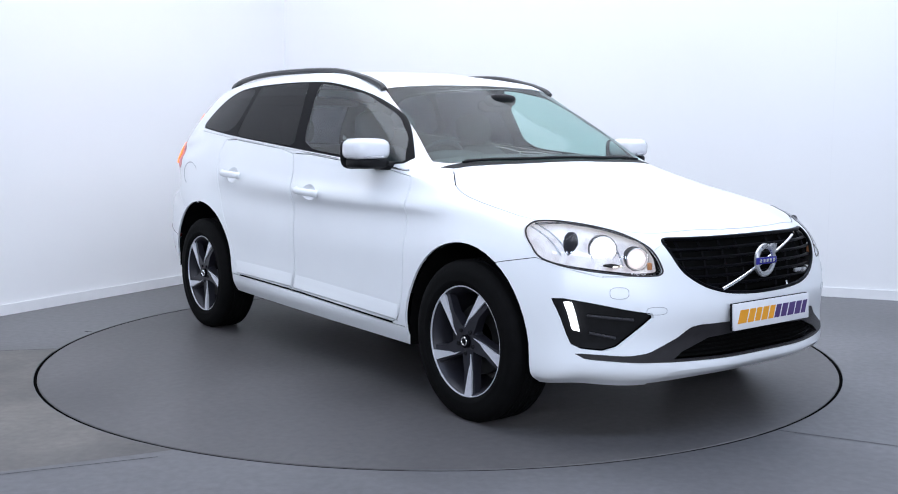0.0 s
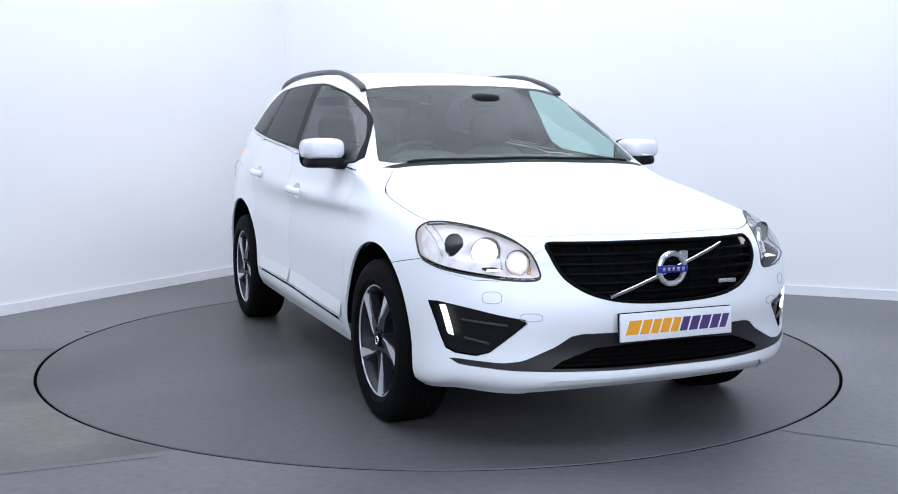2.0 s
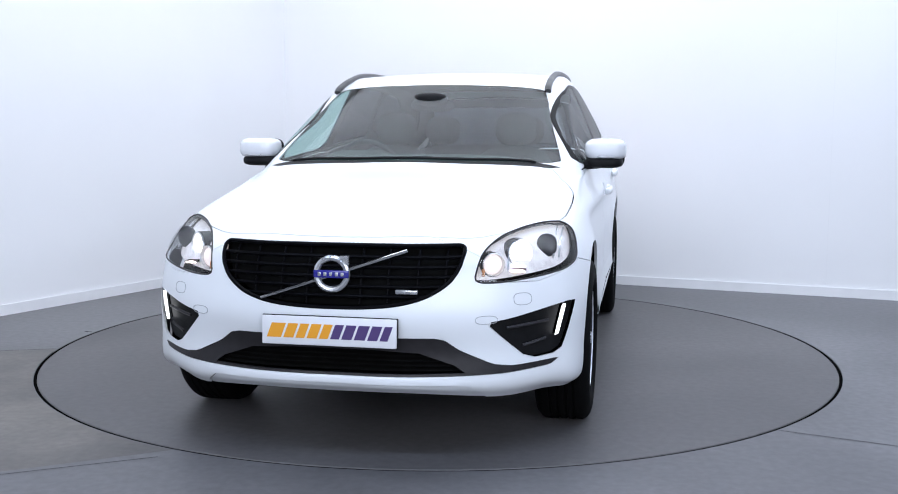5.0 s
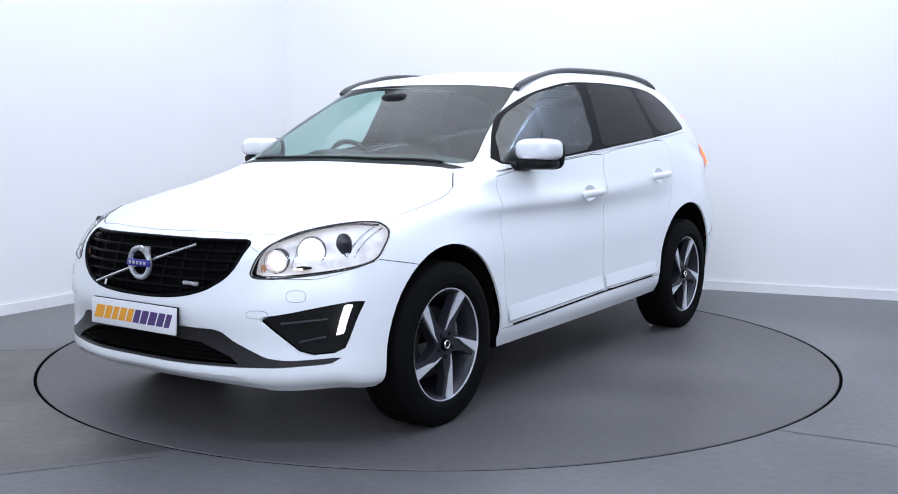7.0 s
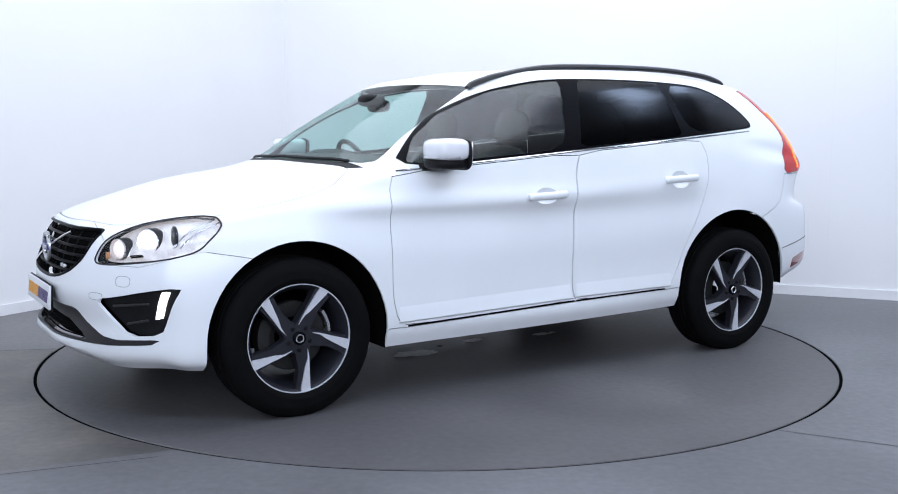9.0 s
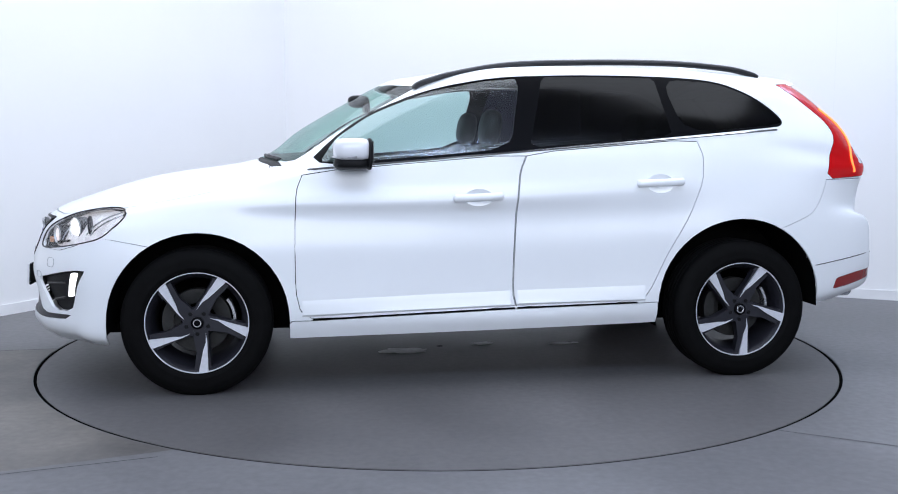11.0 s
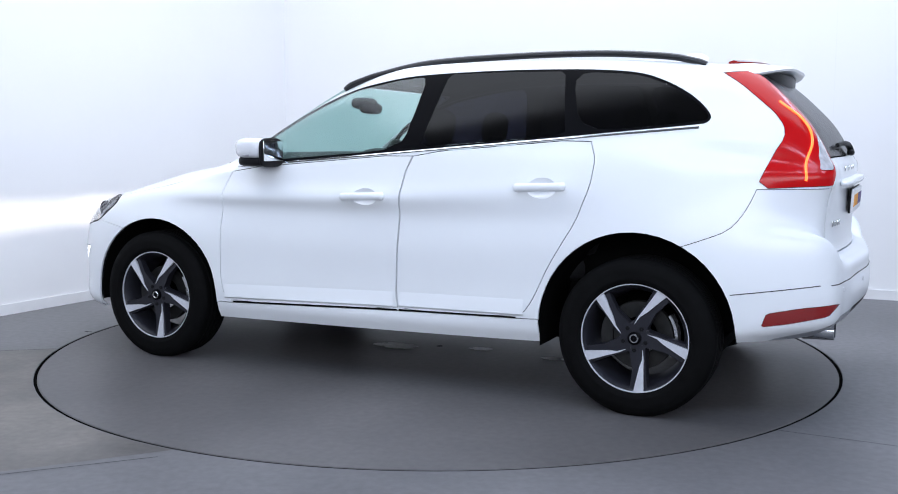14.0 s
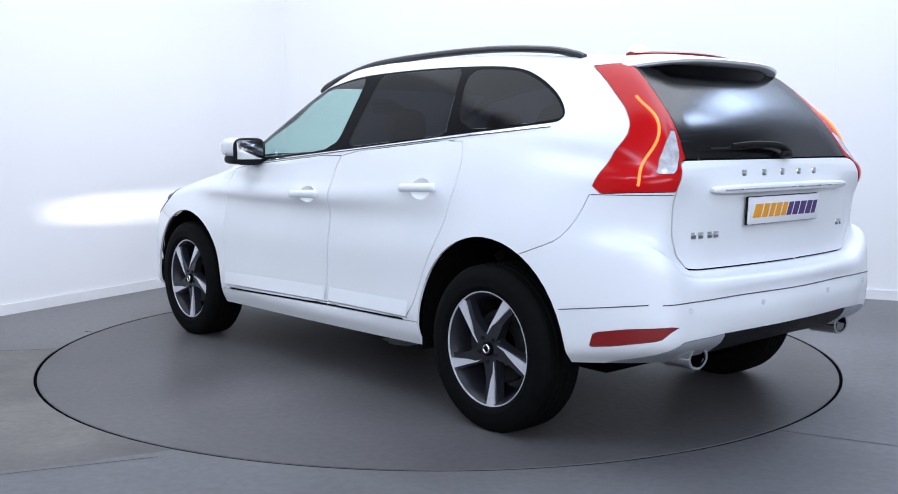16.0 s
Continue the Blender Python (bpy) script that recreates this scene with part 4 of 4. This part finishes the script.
tails = sides("tail_lamp", recoat(PANELS["tail_lamp"], RED_LENS, LINER), "tall red tail lamp with a lit strip")


housing = recoat(shifted(PANELS["tail_lamp"], "lamp_housing", x=.035, y=-.035), LINER)
part("lamp_housing", housing, None, tails[0])
part("lamp_housing", flip_y(housing, "lamp_housing"), None, tails[1])


def tail_x(y, z):
    return skin_at("x", y, z, -3, -1.5)


strip = spline([(-1.905, .605, 1.430), (-1.979, .592, 1.365), (-2.029, .607, 1.304), (-2.054, .655, 1.242), (-2.040, .725, 1.195), (-2.040, .772, 1.151), (-2.048, .808, 1.068)], 6)
laid = np.array([LOOKUP[np.argmin(((LOOKUP - (q.x - .05, q.y + .06, q.z)) ** 2).sum(1))] for q in strip])
laid = np.stack([np.polyval(np.polyfit(range(len(laid)), laid[:, k], 6), range(len(laid))) for k in range(3)], 1) + (-.002, .002, 0)
mirror_parts("light_strip", tube(laid.tolist(), .0056, 8), RED_GLOW, tails, "glowing orange-red light strip")
sides("reversing_lens", recoat(PANELS["clear_lens"], LENS_WHITE), "clear ribbed reversing lens")

# tail details
ledge = part("number_plate_ledge", ellip((.03, .50, .018), (-2.205, 0, 1.047), 4.0), PAINT, tailgate)
part("ledge_strip", box((.006, .92, .005), (-2.236, 0, 1.047), .002), SILVER, ledge)
for k in range(5):
    y = .265 - .1325 * k
    part("badge_bar", box((.006, .030, .026), (tail_x(abs(y), 1.108) - .003, y, 1.108), .003), CHROME, tailgate, "plain chrome badge bar")
for y, w in ((.565, .03), (.528, .03), (.478, .03), (.442, .03), (-.50, .03), (-.535, .02)):
    part("badge_bar", box((.006, w, .026), (tail_x(abs(y), .873) - .003, y, .873), .003), CHROME, tailgate, "plain chrome badge bar")
wiper = part("rear_wiper", tube(spline([(-2.185, -.06, 1.185), (-2.175, 0, 1.215), (-2.165, .16, 1.222), (-2.15, .30, 1.215)], 6), lambda f: .016 - .006 * f, 8), DARK_TRIM, car, "black rear wiper")
part("wiper_blade", tube(spline([(-2.14, .02, 1.215), (-2.145, .25, 1.205), (-2.12, .50, 1.200)], 6), .008, 6), DARK_TRIM, wiper)
part("wiper_boss", ellip((.018, .040, .016), (-2.185, -.045, 1.178), 2.4), DARK_TRIM, wiper)
bumper_line = [(tail_x(abs(y), .640 - .012 * (abs(y) / .8) ** 3) - .0005, y, .640 - .012 * (abs(y) / .8) ** 3) for y in np.linspace(-.775, .775, 61)]
part("bumper_crease", tube(bumper_line, .0022, 6), SEAM, rear_bumper)
mirror_parts("bumper_crease", tube([(x, skin_at("y", x, z, .6, 1.2) + .0004, z) for x, z in zip(np.linspace(-1.80, -2.15, 18), np.linspace(.580, .629, 18))], .0022, 6), SEAM, (rear_bumper, rear_bumper))
for y in (.66, .25, -.25, -.66):
    sensor = lathe([(.012, 0), (.011, .003), (.002, .003)], 20)
    sensor.transform(pose(tail_x(abs(y), .60), y, .60, 0, 0, 90 - (30 if y > .5 else -30 if y < -.5 else 0)))
    part("parking_sensor", sensor, SILVER_WHITE, rear_bumper)
pipe = lathe([(.036, .10), (.046, .10), (.048, .02), (.050, -.03), (.047, -.034), (.042, -.02), (.038, .09)], 32)
pipe.transform(pose(-2.095, .55, .400, 0, 0, 90) @ Matrix.Diagonal((1.35, 1, .98, 1)))
mirror_parts("exhaust_tip", pipe, CHROME, (car, car), "oval chrome exhaust tip")
mirror_parts("exhaust_core", box((.05, .10, .06), (-2.06, .55, .395), .01), LINER, (car, car))

# front details
for y, z, w, h in ((.70, .637, .075, .045), (.575, .565, .085, .03)):
    x = nose(y, z)
    dx = (nose(y + .04, z) - nose(y - .04, z)) / .08
    dz = (nose(y, z + .03) - nose(y, z - .03)) / .06
    n = Vector((1, -dx, -dz)).normalized()
    m = Matrix.Translation((x, y, z)) @ n.to_track_quat("X", "Z").to_matrix().to_4x4()
    outline = chaikin([(-w / 2, -h / 2), (w / 2, -h / 2), (w / 2, h / 2), (-w / 2, h / 2)], 2)
    bm = tube([(0.0, p.x, p.y) for p in outline + outline[:1]], .0014, 5)
    bm.transform(m)
    mirror_parts("washer_cover", bm, SHUT, (front_bumper, front_bumper))
def on_cowl(y, lift):
    x = 1.075 - .10 * (y / .7) ** 2
    return (x, y, skin_at("z", x, abs(y), 1.0) + lift)


for y0, y1 in ((.62, -.005), (.0, -.62)):
    arm = part("wiper_arm", tube([on_cowl(y, .004) for y in np.linspace(y0, y1, 12)], .006, 8), DARK_TRIM, car, "black windscreen wiper")
    part("wiper_blade", tube([(q[0] - .018, q[1], q[2] + .004) for q in [on_cowl(y, .002) for y in np.linspace(y0 - .02, y1 + .03, 12)]], .006, 6), DARK_TRIM, arm)

# under the car
under = box((3.6, 1.0, .06), (.1, 0, .270), .01)
box((1.72, 1.50, .05), (0, 0, .285), .01, bm=under)
box((.34, 1.2, .05), (1.93, 0, .29), .01, bm=under)
box((.34, .95, .05), (-1.98, 0, .435), .01, bm=under)
part("underbody", under, LINER, car, "black underbody")
part("engine_bay", box((.75, 1.05, .5), (1.57, 0, .58), .05), LINER, car)
for x, hub, r, ahead, behind in ((1.378, .36, .4313, .06, .10), (-1.378, .385, .4463, .11, .025)):
    bm = bmesh.new()
    ring_a, ring_b = [], []
    for k in range(-1, 34):
        a = math.pi * min(max(k, 0), 32) / 32
        z = hub - (ahead if k == -1 else behind if k == 33 else 0)
        ring_a.append(bm.verts.new((x + r * math.cos(a), .893, z + r * math.sin(a))))
        ring_b.append(bm.verts.new((x + r * math.cos(a), .52, z + r * math.sin(a))))
    for k in range(34):
        bm.faces.new((ring_a[k], ring_a[k + 1], ring_b[k + 1], ring_b[k]))
    bm.faces.new(ring_b)
    mirror_parts("arch_liner", bm, LINER, (car, car), "black wheel arch liner")

# cabin
def build_seat(x, y, wide=.5, rear=False):
    s = new("seat")
    s.parent = car
    tagged(s, "black leather seat")
    s.matrix_basis = pose(x, y, 0)
    part("cushion", ellip((.26, wide / 2, .09), (0, 0, .60), 3.5), LEATHER, s)
    back = ellip((.075, wide / 2, .31), (0, 0, 0), 3.2)
    back.transform(pose(-.27, 0, .90, 0, -14, 0))
    part("backrest", back, LEATHER, s)
    for hy in ((-.3, .3) if rear else (0,)):
        head = ellip((.055, .125, .10), (0, 0, 0), 2.8)
        head.transform(pose(-.39, hy, 1.30, 0, -10, 0))
        part("headrest", head, LEATHER, s)
        part("headrest_post", tube([(-.365, hy - .05, 1.16), (-.38, hy - .05, 1.24)], .006, 6), CHROME, s)
    return s


build_seat(.24, .37)
build_seat(.24, -.37)
build_seat(-.82, 0, 1.25, True)
dash = ellip((.30, .70, .16), (.80, 0, 1.0), 3.6)
dash = part("dashboard", dash, CABIN, car, "black dashboard")
part("centre_console", box((.62, .22, .42), (.42, 0, .72), .04), CABIN, dash)
part("instrument_hood", ellip((.12, .19, .07), (.62, -.37, 1.11), 3), CABIN, dash)
wheel_bm = bmesh.new()
rings = []
for i in range(40):
    a = 2 * math.pi * i / 40
    ring = []
    for j in range(10):
        b = 2 * math.pi * j / 10
        rr = .178 + .014 * math.cos(b)
        ring.append(wheel_bm.verts.new((.014 * math.sin(b), rr * math.cos(a), rr * math.sin(a))))
    rings.append(ring)
for i in range(40):
    for j in range(10):
        wheel_bm.faces.new((rings[i][j], rings[(i + 1) % 40][j], rings[(i + 1) % 40][(j + 1) % 10], rings[i][(j + 1) % 10]))
box((.03, .33, .035), (.01, 0, .0), .008, bm=wheel_bm)
box((.03, .035, .17), (.01, 0, -.09), .008, bm=wheel_bm)
box((.05, .12, .11), (.005, 0, -.01), .02, bm=wheel_bm)
part("steering_wheel", wheel_bm, LEATHER, dash, m=pose(.46, -.37, 1.06, 0, 24, 0))
part("interior_mirror", ellip((.02, .12, .035), (.50, 0, 1.42), 3), GLOSS_BLACK, car)
part("sensor_housing", ellip((.06, .09, .035), (.545, 0, 1.45), 3), DARK_TRIM, car, "black camera housing behind the windscreen")
part("parcel_shelf", box((.45, 1.15, .02), (-1.70, 0, 1.12), .006), CABIN, car)
part("door_card", box((1.75, .03, .62), (-.02, .80, .80), .012), CABIN, car)
part("door_card", box((1.75, .03, .62), (-.02, -.80, .80), .012), CABIN, car)


# wheels
def build_wheel():
    w = new("wheel")
    w.parent = car
    tagged(w, "five-spoke two-tone alloy wheel with black tyre")
    tread = []
    for y in np.linspace(.082, -.082, 42):
        groove = any(abs(y - g) < .0055 for g in (.05, .017, -.017, -.05))
        tread.append((.3645 - abs(y) ** 2 * .35 - (.007 if groove else 0), float(y)))
    prof = [(.243, .088), (.248, .104), (.255, .112), (.268, .1165), (.272, .1185), (.276, .1175), (.300, .119), (.318, .1175), (.322, .1155), (.335, .112), (.348, .103), (.357, .092)] + tread + [(.357, -.092), (.335, -.112), (.300, -.119), (.25, -.112), (.243, -.088)]
    prof = [(.243 + (r - .243) * .980, y) for r, y in prof]
    tyre = lathe(prof, 96, closed=True)
    for v in tyre.verts:
        v.co.z = max(v.co.z, .0004 - HUB_Z)      # pressed flat where it stands
    part("tyre", tyre, RUBBER, w, angle=50)
    part("rim_barrel", lathe([(.244, .094), (.240, .098), (.231, .088), (.214, .05), (.204, -.03), (.200, -.085)], 64), ANTHRACITE, w, "dark grey rim")
    part("rim_lip", lathe([(.2470, .092), (.2470, .101), (.2460, .1035), (.2425, .1035), (.2410, .099), (.2415, .092)], 72, closed=True), POLISHED, w, "bright machined rim edge")
    dark = [(.030, .030), (.070, .019), (.145, .006), (.236, .020), (.236, -.064), (.145, -.053), (.075, -.051), (.030, -.050)]
    for k in range(5):
        ang = 90 + 72 * k
        turn = pose(0, 0, 0, 0, ang, 0)
        bm = bmesh.new()
        top = [bm.verts.new((r, .086 + .015 * (r - .03) + (.006 if -.052 < s < .02 else 0), s)) for r, s in dark]
        low = [bm.verts.new((r, .045 + .06 * (r - .03), s * 1.1)) for r, s in dark]
        bm.faces.new(top)
        bm.faces.new(low[::-1])
        for i in range(8):
            bm.faces.new((top[i], top[(i + 1) % 8], low[(i + 1) % 8], low[i]))
        bm.transform(turn)
        spoke = part("spoke", bm, ANTHRACITE, w, "dark grey spoke")
        face = [(.050, -.039), (.095, -.038), (.130, -.026), (.2405, -.002), (.2405, -.048), (.145, -.0455), (.090, -.0455)]
        bm = bmesh.new()
        top = [bm.verts.new((r, .0945 + .022 * (r - .03) + .002, s)) for r, s in face]
        low = [bm.verts.new((r, .084 + .018 * (r - .03), s)) for r, s in face]
        bm.faces.new(top)
        for i in range(7):
            bm.faces.new((top[i], top[(i + 1) % 7], low[(i + 1) % 7], low[i]))
        bm.transform(turn)
        part("machined_face", bm, POLISHED, spoke, "bright machined spoke face")
    part("hub", lathe([(.075, .045), (.072, .080), (.062, .089), (.040, .089), (.002, .089)], 40), ANTHRACITE, w)
    cap = part("centre_cap", lathe([(.031, .087), (.030, .099), (.024, .102), (.002, .103)], 32), GLOSS_BLACK, w, "black centre cap with silver ring")
    part("cap_ring", lathe([(.013, .102), (.015, .105), (.019, .105), (.021, .102)], 28), CHROME, cap)
    for k in range(5):
        a = 2 * math.pi * (k + .5) / 5 + math.pi / 2
        bolt = lathe([(.0105, .085), (.0105, .096), (.008, .098), (.001, .098)], 6)
        bolt.transform(Matrix.Translation((.054 * math.cos(a), 0, .054 * math.sin(a))))
        part("wheel_bolt", bolt, DARK_TRIM, w)
    disc = part("brake_disc", lathe([(.155, .012), (.158, .006), (.158, -.016), (.155, -.02), (.09, -.02), (.085, .01), (.09, .012)], 48, closed=True), STEEL, w, "steel brake disc")
    arc = [(r * math.cos(math.radians(g)), r * math.sin(math.radians(g))) for r, g in [(.172, g) for g in range(-34, 35, 8)] + [(.118, g) for g in range(34, -35, -8)]]
    cal = prism(arc, "y", -.04, .032)
    cal = part("brake_caliper", cal, STEEL, disc)
    arc = [(r * math.cos(math.radians(g)), r * math.sin(math.radians(g))) for r, g in [(.181, g) for g in range(144, 187, 6)] + [(.168, g) for g in range(186, 143, -6)]]
    part("caliper_edge", prism(arc, "y", -.03, .034), SILVER, cal, "pale metal edge of the caliper")
    return w


wheel = build_wheel()
wheel.matrix_basis = pose(FRONT_HUB, .814, HUB_Z)
copy_thing(wheel, pose(REAR_HUB, .814, HUB_Z))
copy_thing(wheel, pose(FRONT_HUB, -.814, HUB_Z, 0, 0, 180))
copy_thing(wheel, pose(REAR_HUB, -.814, HUB_Z, 0, 0, 180))


# ---- what moves ----
TURN = ((0, -53.01), (.25, -53.33), (.5, -54.15), (.75, -55.35), (1, -56.98), (1.5, -61.14), (2, -66.99), (2.5, -72.64), (3, -78.69), (3.5, -84.35), (4, -90.37), (4.5, -95.98), (5, -101.97), (5.5, -107.75), (6, -113.52), (6.5, -119.3), (7, -125.07), (7.5, -130.84), (8, -136.84), (8.5, -142.49),
        (9, -148.46), (9.5, -154.24), (10, -160.02), (10.5, -165.8), (11, -171.58), (11.5, -177.36), (12, -183.26), (12.5, -188.96), (13, -194.9), (13.5, -200.58), (14, -206.49), (14.5, -212.18), (15, -218.15), (15.5, -223.78), (16, -229.8))
CAR_ON_TABLE = pose(-0.064, 0.053, 0)


def motions():
    walk(turntable, [(t, pose(0, 0, 0, 0, 0, a)) for t, a in TURN])
    walk(car, [(t, pose(0, 0, 0, 0, 0, a) @ CAR_ON_TABLE) for t, a in TURN])


motions()
